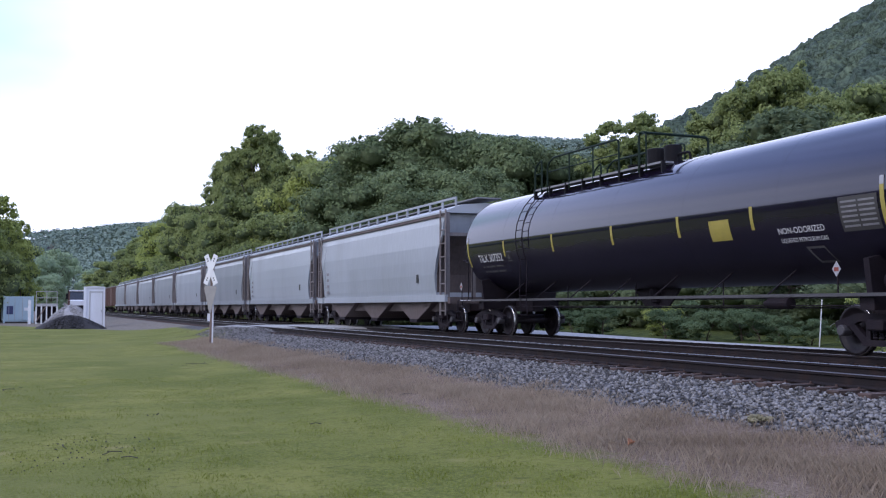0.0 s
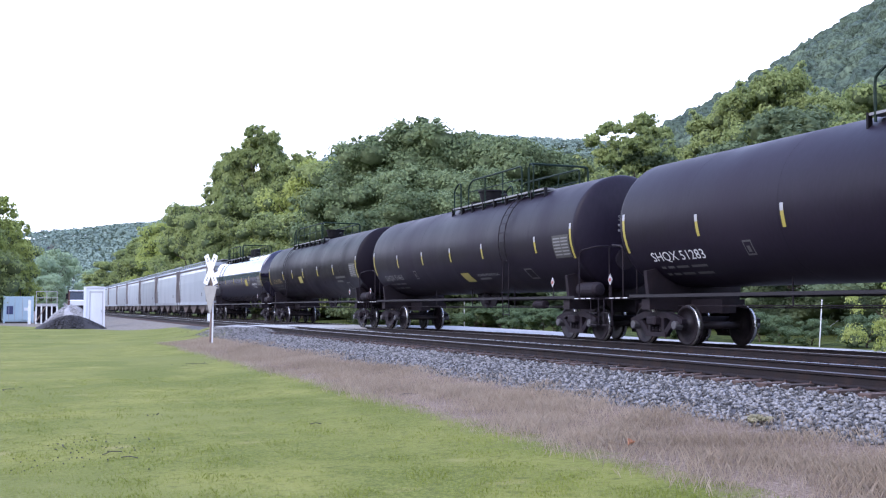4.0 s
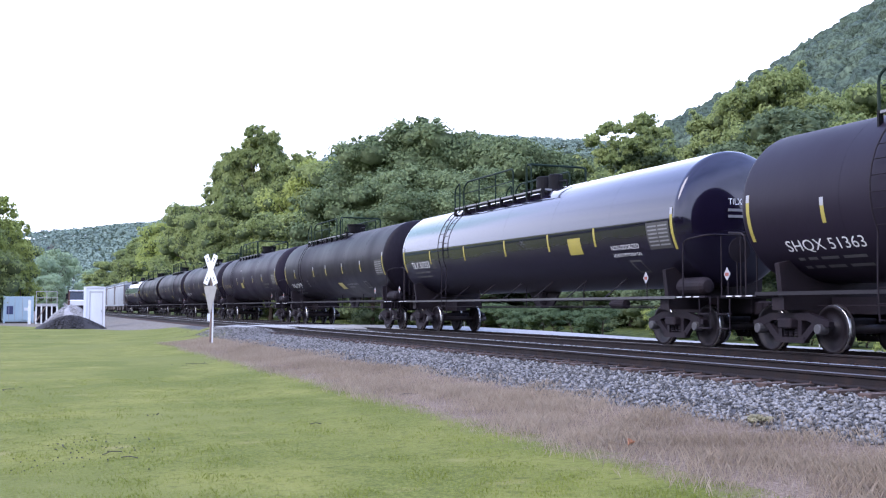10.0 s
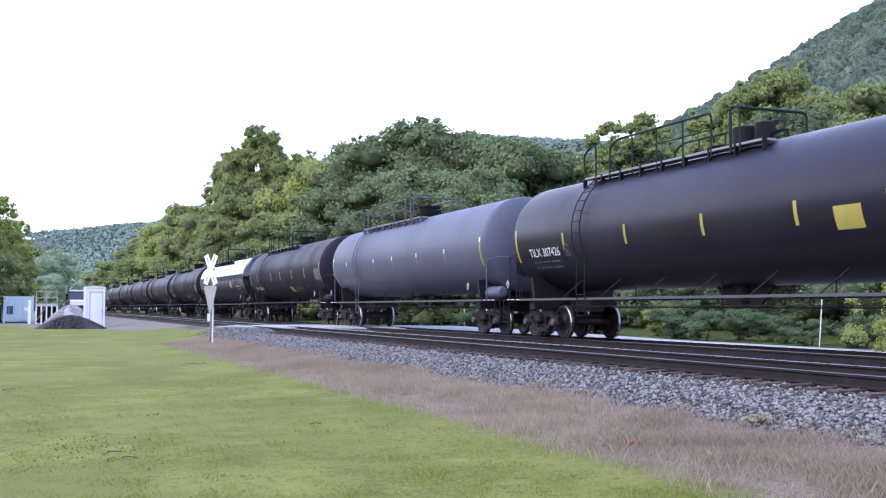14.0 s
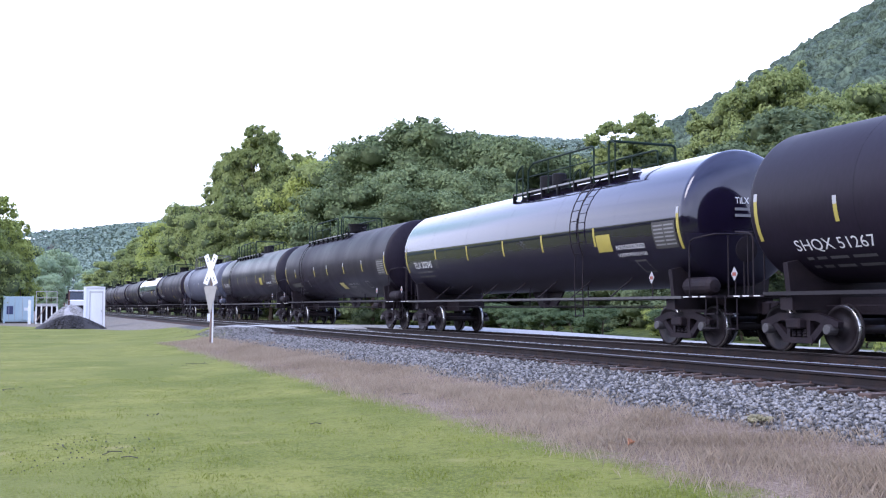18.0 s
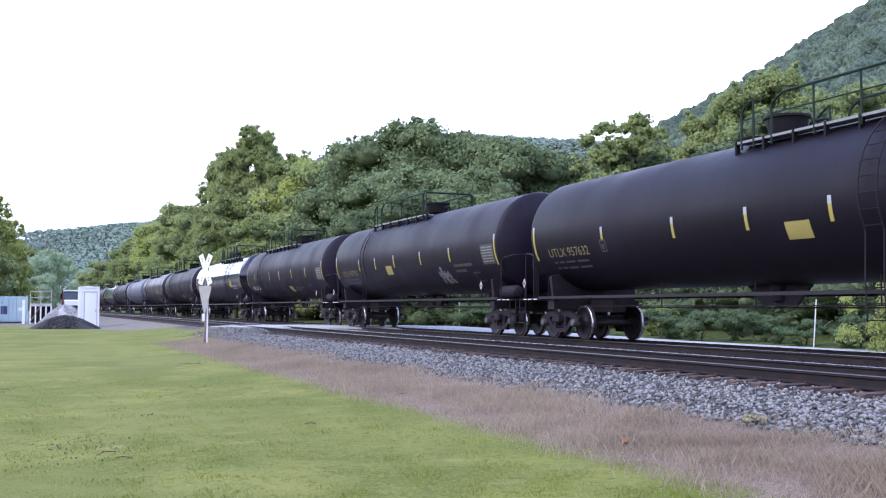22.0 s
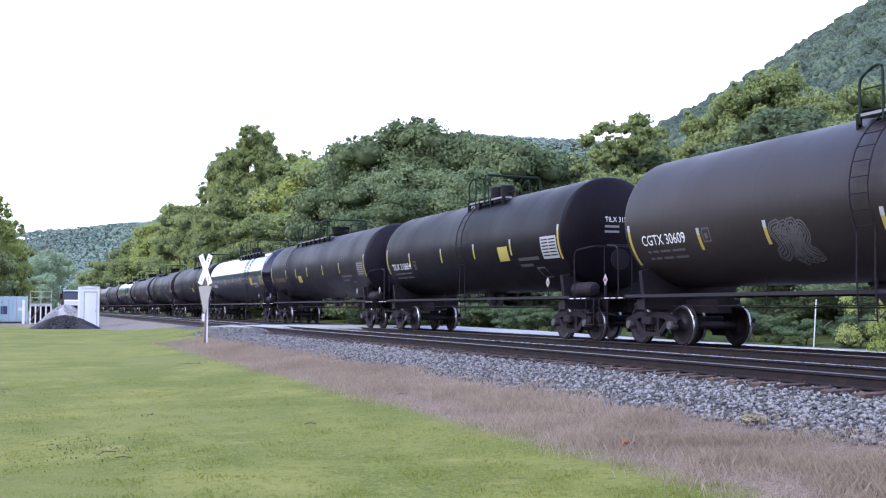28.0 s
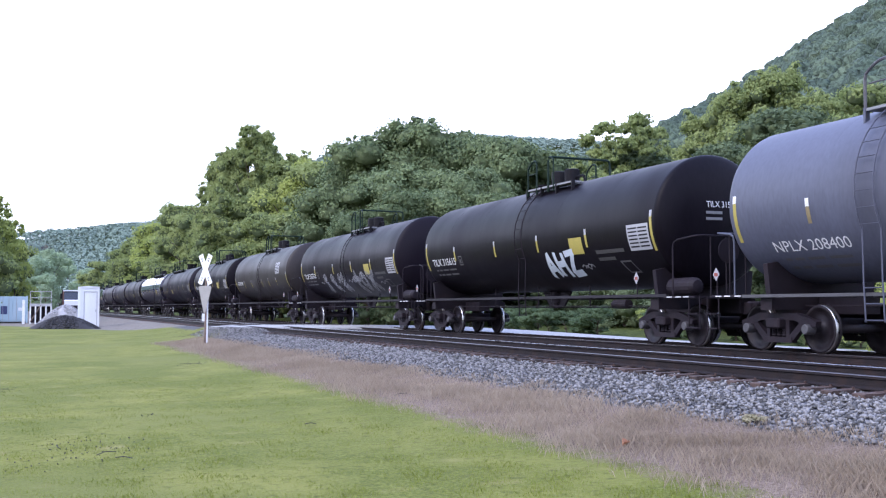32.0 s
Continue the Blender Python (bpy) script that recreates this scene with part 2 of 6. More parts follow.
M = {
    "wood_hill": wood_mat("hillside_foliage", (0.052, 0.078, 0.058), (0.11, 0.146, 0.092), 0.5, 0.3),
    # the far ridge's haze is painted into these pale greens
    "wood_far": wood_mat("haze_tinted_foliage", (0.17, 0.225, 0.186), (0.215, 0.28, 0.216), 0.9, 0.15),
    "rail": mat("rail_steel", (0.02, 0.0155, 0.0165), 0.7, 0.0, 0.3, 6, 90, 0.3, (0.045, 0.026, 0.02), 0.5, spec=0.15),
    "rail_top": mat("polished_rail_top", (0.56, 0.55, 0.56), 0.28, 1.0, 0.1, 4, 60, 0.05),
    "rail_dull": mat("worn_rail_top", (0.20, 0.18, 0.18), 0.42, 1.0, 0.15, 4, 60, 0.08),
    "tie": mat("creosoted_timber", (0.05, 0.03, 0.024), 0.85, 0, 0.5, 5, 40, 0.6, (0.16, 0.11, 0.08), 0.6, "object"),
    "plate": mat("rusty_tie_plate", (0.085, 0.05, 0.04), 0.8, 0.2, 0.35, 12, 70, 0.4),
    "ballast": mat("crushed_stone", (0.17, 0.163, 0.158), 0.9, 0, 0.6, 4, 30, 0.5, None, 0, "island"),
    "bed": mat("ballast_bed", (0.12, 0.115, 0.12), 0.95, 0, 0.6, 6, 18, 1.0, (0.2, 0.19, 0.2), 0.8),
    "road": mat("worn_asphalt_road", (0.34, 0.335, 0.33), 0.9, 0, 0.2, 0.8, 30, 0.3, (0.3, 0.29, 0.28), 0.6),
    "dark_gravel": mat("dark_cinder_gravel", (0.035, 0.033, 0.036), 0.95, 0, 0.5, 3, 14, 1.0),
    "grey_gravel": mat("grey_gravel", (0.30, 0.295, 0.30), 0.95, 0, 0.35, 3, 14, 1.0),
    "dry": leaf_mat("dry_grass", (0.27, 0.21, 0.15), (0.50, 0.41, 0.31), 0.4),
    "blade": leaf_mat("lawn_blade", (0.14, 0.17, 0.03), (0.25, 0.28, 0.055), 0.4),
    "white_post": mat("white_painted_post", (0.75, 0.75, 0.74), 0.6, 0, 0.15, 5, 40, 0.1, (0.3, 0.22, 0.16), 0.4),
    "wood_post": mat("weathered_post", (0.2, 0.14, 0.11), 0.85, 0, 0.35, 6, 50, 0.4),
    "white_sign": mat("white_sign_sheet", (0.78, 0.78, 0.78), 0.45, 0, 0.06, 5, 40, 0.02),
    "bare_sign": mat("bare_aluminium_sign_back", (0.36, 0.34, 0.33), 0.5, 0.4, 0.2, 5, 40, 0.05),
    "black_bar": mat("black_lettering", (0.02, 0.02, 0.02), 0.6, 0, 0.05, 5, 40, 0),
    "white_wall": mat("white_painted_steel", (0.74, 0.75, 0.78), 0.55, 0, 0.08, 1.5, 20, 0.06, (0.5, 0.48, 0.46), 0.35, streak=4),
    "blue_wall": mat("pale_blue_painted_steel", (0.40, 0.52, 0.57), 0.6, 0, 0.1, 1.5, 20, 0.08, (0.5, 0.52, 0.52), 0.5, streak=4),
    "dark_panel": mat("dark_blue_panel", (0.03, 0.04, 0.12), 0.5, 0, 0.15, 3, 20, 0.05),
    "grey_steel": mat("grey_steel", (0.42, 0.41, 0.40), 0.6, 0.2, 0.2, 3, 30, 0.1),
    "glass": mat("dark_window_glass", (0.02, 0.022, 0.025), 0.08, 0, 0.1, 3, 20, 0, spec=0.8),
    "red": mat("red_painted_steel", (0.25, 0.05, 0.035), 0.5, 0, 0.15, 3, 20, 0.05),
    "bark": mat("bark", (0.10, 0.075, 0.055), 0.9, 0, 0.4, 3, 14, 0.9, (0.2, 0.18, 0.15), 0.5),
    # the rolling stock
    "gloss": mat("glossy_black_tank_paint", (0.008, 0.005, 0.014), 0.13, 0, 0.3, 0.7, 5, 0.010, coat=0.5, spec=0.5),
    "matte": mat("weathered_black_tank_paint", (0.0128, 0.0092, 0.0165), 0.48, 0, 0.35, 0.6, 14, 0.05, (0.021, 0.0155, 0.0255), 0.5, "object", 3, spec=0.15),
    "fresh": mat("clean_black_tank_paint", (0.007, 0.005, 0.008), 0.45, 0, 0.35, 0.6, 14, 0.05, (0.0125, 0.009, 0.014), 0.5, "object", 3, spec=0.1),
    "satin": mat("satin_black_tank_paint", (0.014, 0.011, 0.0185), 0.37, 0, 0.35, 0.6, 14, 0.04, (0.022, 0.017, 0.027), 0.5, "object", 3, spec=0.24),
    "brown": mat("faded_brown_black_tank_paint", (0.022, 0.0165, 0.016), 0.48, 0, 0.3, 0.6, 14, 0.05, (0.033, 0.025, 0.023), 0.6, "", 3, spec=0.3),
    "grey": mat("faded_blue_grey_tank_paint", (0.085, 0.09, 0.125), 0.5, 0, 0.25, 0.6, 14, 0.05, (0.05, 0.048, 0.06), 0.7, "", 3, spec=0.35),
    "steel": mat("grimy_underframe_steel", (0.0155, 0.011, 0.0155), 0.7, 0.0, 0.4, 4, 40, 0.3, (0.03, 0.02, 0.022), 0.5, spec=0.22),
    "sill": mat("grimy_side_rail_paint", (0.07, 0.066, 0.072), 0.5, 0.1, 0.3, 3, 30, 0.1),
    "dull_sill": mat("grimy_black_side_rail", (0.024, 0.021, 0.025), 0.6, 0.0, 0.3, 3, 30, 0.1, spec=0.2),
    "wheel": mat("grimy_wheel_steel", (0.014, 0.010, 0.013), 0.55, 0.1, 0.35, 5, 40, 0.2, (0.035, 0.025, 0.025), 0.5, spec=0.3),
    "tread": mat("bright_wheel_rim", (0.55, 0.54, 0.53), 0.3, 1.0, 0.15, 5, 40, 0.05),
    "walk": mat("galvanised_walkway_grating", (0.24, 0.24, 0.25), 0.6, 0.3, 0.3, 6, 50, 0.2),
    "green": mat("dark_green_handrail_paint", (0.008, 0.02, 0.012), 0.6, 0, 0.2, 5, 40, 0.05, spec=0.2),
    "black": mat("black_fitting_paint", (0.009, 0.008, 0.01), 0.6, 0, 0.2, 5, 40, 0.08, spec=0.15),
    "white": mat("white_stencil_paint", (0.72, 0.72, 0.73), 0.6, 0, 0.15, 9, 60, 0),
    "dim": mat("faded_stencil_paint", (0.20, 0.195, 0.20), 0.6, 0, 0.25, 9, 60, 0),
    "faint": mat("nearly_lost_stencil_paint", (0.05, 0.047, 0.045), 0.6, 0, 0.25, 9, 60, 0),
    "spray": mat("grey_spray_paint", (0.26, 0.26, 0.28), 0.6, 0, 0.35, 6, 40, 0),
    "faint_spray": mat("faded_grey_spray_paint", (0.085, 0.08, 0.082), 0.6, 0, 0.5, 6, 40, 0),
    "pale": mat("pale_spray_paint", (0.5, 0.55, 0.6), 0.6, 0, 0.15, 3, 40, 0),
    "grime": mat("faded_dark_stencil", (0.2, 0.19, 0.2), 0.6, 0, 0.2, 6, 40, 0),
    "weed": leaf_mat("dry_yellow_weed", (0.22, 0.20, 0.12), (0.42, 0.38, 0.24), 0.3),
    "rust_leaf": mat("withered_orange_leaf", (0.40, 0.19, 0.10), 0.7, 0, 0.25, 20, 90, 0.2),
    "soil": mat("dark_damp_soil", (0.06, 0.055, 0.045), 0.95, 0, 0.4, 6, 30, 0.6),
    "ymark": mat("faded_yellow_lettering", (0.22, 0.17, 0.085), 0.6, 0, 0.3, 9, 40, 0),
    "placard": mat("pale_data_panel", (0.36, 0.36, 0.38), 0.6, 0, 0.15, 9, 60, 0),
    "yellow": mat("yellow_reflective_sheet", (0.36, 0.295, 0.062), 0.5, 0, 0.15, 5, 40, 0),
    "ylet": mat("yellow_stencil_paint", (0.31, 0.255, 0.07), 0.6, 0, 0.15, 5, 40, 0),
    "hopper": mat("weathered_light_grey_car_paint", (0.31, 0.335, 0.37), 0.34, 0, 0.16, 0.6, 9, 0.05, (0.175, 0.165, 0.165), 0.6, "object", 6, spec=0.6, ramp=(0.5, 0.72)),
    # brown grime of the bottoms; also the painted shadow line under the roof
    "hopper_dark": mat("brown_hopper_grime_and_eave_shade", (0.11, 0.085, 0.08), 0.8, 0, 0.35, 1.2, 14, 0.1, (0.06, 0.05, 0.045), 0.6, "", 3),
    "hopper_rust": mat("rust_streaked_grey_paint", (0.20, 0.175, 0.17), 0.7, 0, 0.3, 2, 20, 0.1, (0.11, 0.065, 0.045), 0.8, "", 3),
    "boxcar": mat("rust_brown_car_paint", (0.10, 0.048, 0.034), 0.7, 0, 0.25, 0.8, 12, 0.1, (0.1, 0.05, 0.035), 0.6, "", 3),
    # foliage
    # one inner green for every crown, put in for the shade among its leaves
    "core": mat("shaded_inner_leaves", (0.12, 0.15, 0.075), 0.9, 0, 0.4, 1.5, 8, 0.5, spec=0.1),
    "leaf_bush": leaf_mat("bush_leaf", (0.09, 0.14, 0.07), (0.2, 0.27, 0.14), 0.4),
    "leaf_mid": leaf_mat("mid_green_leaf", (0.185, 0.235, 0.085), (0.37, 0.415, 0.165), 0.45),
    "leaf_vine": leaf_mat("blue_green_vine_leaf", (0.058, 0.09, 0.043), (0.225, 0.28, 0.13), 0.25),
    "leaf_bright": leaf_mat("yellow_green_leaf", (0.27, 0.33, 0.09), (0.45, 0.49, 0.16), 0.45),
    "leaf_dark": leaf_mat("dark_green_leaf", (0.07, 0.10, 0.055), (0.18, 0.23, 0.12)),
    # two leaf colours made pale to paint in the haze of distance
    "leaf_haze": leaf_mat("haze_painted_leaf", (0.27, 0.36, 0.22), (0.40, 0.49, 0.31), 0.4),
    "leaf_far": leaf_mat("haze_painted_far_leaf", (0.175, 0.235, 0.21), (0.215, 0.275, 0.245), 0.45),
}


def dull_below(m, z0, z1, rough0, rough1, coat1):
    """Glossy paint made rougher and uncoated on the lower flank to mute the lawn's reflection, with an uneven edge."""
    n, l = m.node_tree.nodes, m.node_tree.links
    b = n["Principled BSDF"]
    co, sep, noi, add = n.new("ShaderNodeTexCoord"), n.new("ShaderNodeSeparateXYZ"), n.new("ShaderNodeTexNoise"), n.new("ShaderNodeMath")
    noi.inputs["Scale"].default_value, noi.inputs["Detail"].default_value = 0.9, 5
    add.operation = "MULTIPLY_ADD"
    add.inputs[1].default_value = 0.3
    l.new(co.outputs["Object"], sep.inputs["Vector"])
    l.new(co.outputs["Object"], noi.inputs["Vector"])
    l.new(noi.outputs["Fac"], add.inputs[0])
    l.new(sep.outputs["Z"], add.inputs[2])
    for sock, a, c in (("Roughness", rough0, rough1), ("Coat Weight", 0.0, coat1)):
        r = n.new("ShaderNodeMapRange")
        r.inputs["From Min"].default_value, r.inputs["From Max"].default_value = z0 + 0.15, z1 + 0.15
        r.inputs["To Min"].default_value, r.inputs["To Max"].default_value = a, c
        l.new(add.outputs[0], r.inputs["Value"])
        l.new(r.outputs["Result"], b.inputs[sock])


dull_below(M["gloss"], 2.3, 2.78, 0.42, 0.11, 0.55)
M["gloss"].node_tree.nodes["Principled BSDF"].inputs["Specular Tint"].default_value = (0.82, 0.84, 1.0, 1)
M["gloss"].node_tree.nodes["Principled BSDF"].inputs["Coat Tint"].default_value = (0.88, 0.9, 1.0, 1)


# ---- building helpers ----
def part(name, bm, material, parent, label="", smooth=False):
    me = bpy.data.meshes.new(name)
    bm.normal_update()
    bm.to_mesh(me)
    bm.free()
    return hang(name, me, material, parent, label, smooth)


def hang(name, me, material, parent, label="", smooth=False):
    if not me.materials:
        me.materials.append(M[material] if isinstance(material, str) else material)
    if smooth:
        me.shade_smooth()
    ob = new(name, me)
    ob.parent = parent
    return tagged(ob, label)


def empty(name, m, label, category, group="", kind=""):
    ob = new(name)
    ob.matrix_basis = m
    ob.empty_display_size = 0.3
    return tagged(ob, label, category, group, kind)


def box(bm, x0, x1, y0, y1, z0, z1, m=None, bevel=0.0):
    r = bmesh.ops.create_cube(bm, size=1.0, matrix=(m or Matrix()) @ Matrix.Translation(((x0 + x1) / 2, (y0 + y1) / 2, (z0 + z1) / 2)) @ Matrix.Diagonal((abs(x1 - x0), abs(y1 - y0), abs(z1 - z0), 1)))
    if bevel:
        es = list({e for v in r["verts"] for e in v.link_edges})
        bmesh.ops.bevel(bm, geom=es, offset=bevel, segments=1, affect="EDGES")
    return bm


def boxed(*a, **k):
    return box(bmesh.new(), *a, **k)


def tube(bm, points, r, n=6):
    """A round bar along a chain of points."""
    pts = [Vector(p) for p in points]
    rings = []
    for i, p in enumerate(pts):
        d = (pts[min(i + 1, len(pts) - 1)] - pts[max(i - 1, 0)]).normalized()
        side = d.cross(Vector((0.31, 0.17, 0.93))).normalized()
        up = side.cross(d)
        rings.append([bm.verts.new(p + r * (math.cos(k * math.tau / n) * side + math.sin(k * math.tau / n) * up)) for k in range(n)])
    for a, b in zip(rings, rings[1:]):
        for k in range(n):
            bm.faces.new((a[k], a[(k + 1) % n], b[(k + 1) % n], b[k]))
    bm.faces.new(rings[0][::-1])
    bm.faces.new(rings[-1])
    return bm


def tubed(points, r, n=6):
    return tube(bmesh.new(), points, r, n)


def bent(points, r=0.12):
    """The same chain with its inner corners rounded."""
    pts = [Vector(p) for p in points]
    out = [pts[0]]
    for a, b, c in zip(pts, pts[1:], pts[2:]):
        d0, d1 = (a - b), (c - b)
        k0, k1 = min(r, d0.length * 0.45), min(r, d1.length * 0.45)
        p, q = b + d0.normalized() * k0, b + d1.normalized() * k1
        out += [p, (p + q) * 0.25 + b * 0.5, q]
    return out + [pts[-1]]


def spun(profile, axis="Y", n=28, bm=None, at=(0, 0, 0)):
    """A body of revolution from (along, radius) pairs."""
    bm = bm or bmesh.new()
    rings = []
    for s, r in profile:
        ring = []
        for k in range(n):
            a = k * math.tau / n
            c, d = r * math.cos(a), r * math.sin(a)
            p = {"Y": (c, s, d), "X": (s, c, d), "Z": (c, d, s)}[axis]
            ring.append(bm.verts.new(Vector(p) + Vector(at)))
        rings.append(ring)
    for a, b in zip(rings, rings[1:]):
        for k in range(n):
            bm.faces.new((a[k], a[(k + 1) % n], b[(k + 1) % n], b[k]))
    bm.faces.new(rings[0][::-1])
    bm.faces.new(rings[-1])
    bmesh.ops.recalc_face_normals(bm, faces=bm.faces[:])
    return bm


def prism(outline, x0, x1, axis="X", bm=None):
    """A flat outline (two coordinates each) given thickness along one axis."""
    bm = bm or bmesh.new()
    order = {"X": lambda d, a, b: (d, a, b), "Y": lambda d, a, b: (a, d, b), "Z": lambda d, a, b: (a, b, d)}[axis]
    f, g = [bm.verts.new(order(x0, *p)) for p in outline], [bm.verts.new(order(x1, *p)) for p in outline]
    bm.faces.new(f)
    bm.faces.new(g[::-1])
    for i in range(len(f)):
        j = (i + 1) % len(f)
        bm.faces.new((f[j], f[i], g[i], g[j]))
    bmesh.ops.recalc_face_normals(bm, faces=bm.faces[:])
    return bm


def raw_mesh(name, verts, faces):
    me = bpy.data.meshes.new(name)
    verts, faces = np.asarray(verts, np.float32), np.asarray(faces, np.int32)
    k = faces.shape[1]
    me.vertices.add(len(verts))
    me.vertices.foreach_set("co", verts.ravel())
    me.loops.add(faces.size)
    me.loops.foreach_set("vertex_index", faces.ravel())
    me.polygons.add(len(faces))
    me.polygons.foreach_set("loop_start", np.arange(0, faces.size, k, dtype=np.int32))
    me.update(calc_edges=True)
    return me


def smooth_step(a, b, x):
    t = np.clip((np.asarray(x, float) - a) / (b - a), 0, 1)
    return t * t * (3 - 2 * t)


# ---- the ground ----
TRAIN_X, NEAR_X = 14.86, 10.56


def cross_fall(x):
    return np.interp(x, [-400, -20, 0, 3.1, 5.64, 7.8, 8.9, 9.2, 9.5, 16.4, 17.6, 19.5, 22.5, 24.6, 46.0, 61.5, 410.0],
                     [-1.0, -0.95, -0.86, -0.8, -0.69, -0.46, -0.29, -0.225, -0.205, -0.2, -0.44, -0.5, -0.48, -0.40, 0.0, 1.5, 2.0])


def ridge(x, y):
    """The wooded hills round the valley, which runs a little askew to the line."""
    x, y = x / 1.025, (y - 0.1265 * x) / 1.154
    spur = 121.5 * np.exp(-((x - 304.6) / 159.1) ** 2 - ((y - 124.4) / 165.4) ** 2) * smooth_step(45, 110, x)
    far = 128.7 / (1 + np.exp(-(x - 127.3) / 58.8)) * np.exp(-((y - 640) / 130) ** 2)
    left = (56.8 + 9 * np.clip(x / 120, 0, 1.5)) * np.exp(-((y - 850) / 120) ** 2) / (1 + np.exp((x - 313) / 60))
    back = 22 * smooth_step(160, 320, -x + 0.15 * np.abs(y)) + 30 * smooth_step(220, 420, -y) * smooth_step(60, 140, np.abs(x - 12))
    return spur + far + left + back


def ground_z(x, y):
    x, y = np.asarray(x, float), np.asarray(y, float)
    z = cross_fall(x)
    lot = smooth_step(51.5, 72.5, y) * (1 - smooth_step(4.1, 8.8, x))
    z = z * (1 - lot) + lot * -0.66
    hump = smooth_step(43.9, 47.0, y) * (1 - smooth_step(55.6, 58, y)) * smooth_step(7.5, 9.1, x) * (1 - smooth_step(16.9, 19, x))
    z = z * (1 - hump) + hump * -0.06
    return z + ridge(x, y)


def ground_material():
    m = bpy.data.materials.new("ground_cover")
    m.use_nodes = True
    n, l = m.node_tree.nodes, m.node_tree.links
    b = n["Principled BSDF"]
    b.inputs["Roughness"].default_value = 0.95
    b.inputs["Specular IOR Level"].default_value = 0.15
    co, sep = n.new("ShaderNodeTexCoord"), n.new("ShaderNodeSeparateXYZ")
    l.new(co.outputs["Object"], sep.inputs["Vector"])

    def noi(scale, detail=4):
        t = n.new("ShaderNodeTexNoise")
        t.inputs["Scale"].default_value, t.inputs["Detail"].default_value = scale, detail
        l.new(co.outputs["Object"], t.inputs["Vector"])
        return t.outputs["Fac"]

    def blend(fac, a, c):
        mx = n.new("ShaderNodeMix")
        mx.data_type = "RGBA"
        for sock, v in (("Factor", fac), ("A", a), ("B", c)):
            if isinstance(v, tuple):
                mx.inputs[sock].default_value = (*v, 1)
            else:
                l.new(v, mx.inputs[sock])
        return mx.outputs["Result"]

    def sharpen(v, lo, hi):
        r = n.new("ShaderNodeMapRange")
        r.inputs["From Min"].default_value, r.inputs["From Max"].default_value = lo, hi
        l.new(v, r.inputs["Value"])
        return r.outputs["Result"]

    def jitter(axis, noise_out, amount):
        k = n.new("ShaderNodeMath")
        k.operation = "MULTIPLY_ADD"
        k.inputs[1].default_value = amount
        l.new(noise_out, k.inputs[0])
        l.new(sep.outputs[axis], k.inputs[2])
        return k.outputs[0]

    n1, n2, n3, n4, n5, n6 = noi(0.5), noi(3.0), noi(26.0, 6), noi(0.16, 3), noi(8.5, 6), noi(1.3, 6)
    grass = blend(sharpen(n3, 0.35, 0.65), (0.090, 0.107, 0.021), (0.185, 0.198, 0.045))
    grass = blend(sharpen(n1, 0.42, 0.66), grass, (0.211, 0.211, 0.053))
    grass = blend(sharpen(n2, 0.58, 0.75), grass, (0.112, 0.129, 0.024))
    grass = blend(sharpen(n5, 0.54, 0.72), grass, (0.099, 0.107, 0.026))
    grass = blend(sharpen(n6, 0.62, 0.8), grass, (0.258, 0.232, 0.086))
    grass = blend(sharpen(n4, 0.5, 0.68), grass, (0.163, 0.172, 0.047))
    dry = blend(sharpen(n3, 0.35, 0.65), (0.14, 0.10, 0.075), (0.27, 0.205, 0.155))
    stone = blend(sharpen(n3, 0.35, 0.65), (0.045, 0.043, 0.046), (0.15, 0.145, 0.15))
    gravel = blend(sharpen(n2, 0.35, 0.7), (0.235, 0.205, 0.175), (0.13, 0.115, 0.085))
    verge = blend(sharpen(n2, 0.4, 0.6), (0.035, 0.05, 0.014), (0.10, 0.12, 0.03))
    c = blend(sharpen(jitter("X", n2, 0.9), 5.9, 6.3), grass, dry)
    c = blend(sharpen(jitter("X", n2, 0.8), 7.94, 8.3), c, stone)
    # unseen dark floor behind the camera, added to darken the tanks' reflections
    c = blend(sharpen(jitter("X", n2, 1.5), -6.5, -8.0), c, (0.045, 0.05, 0.022))
    c = blend(sharpen(sep.outputs["X"], 17.0, 17.6), c, gravel)
    c = blend(sharpen(jitter("X", n2, 1.0), 22.96, 23.6), c, verge)
    # the lawn reaches further out past the crossing; the gravel yard begins behind it
    past = n.new("ShaderNodeMath")
    past.operation = "MULTIPLY"
    l.new(sharpen(jitter("Y", n2, 3.0), 47.9, 50.2), past.inputs[0])
    l.new(sharpen(jitter("X", n2, 0.8), 9.2, 8.8), past.inputs[1])
    c = blend(past.outputs[0], c, grass)
    slant = n.new("ShaderNodeMath")
    slant.operation = "MULTIPLY_ADD"
    slant.inputs[1].default_value = 2.992
    l.new(sep.outputs["X"], slant.inputs[0])
    l.new(jitter("Y", n2, 3.0), slant.inputs[2])
    off = n.new("ShaderNodeMath")
    off.operation = "MULTIPLY"
    l.new(sharpen(slant.outputs[0], 94.6, 96.3), off.inputs[0])
    l.new(sharpen(sep.outputs["X"], 9.53, 9.1), off.inputs[1])
    c = blend(off.outputs[0], c, gravel)
    l.new(c, b.inputs["Base Color"])
    bp = n.new("ShaderNodeBump")
    bp.inputs["Strength"].default_value, bp.inputs["Distance"].default_value = 0.9, 0.04
    l.new(n3, bp.inputs["Height"])
    l.new(bp.outputs["Normal"], b.inputs["Normal"])
    return m


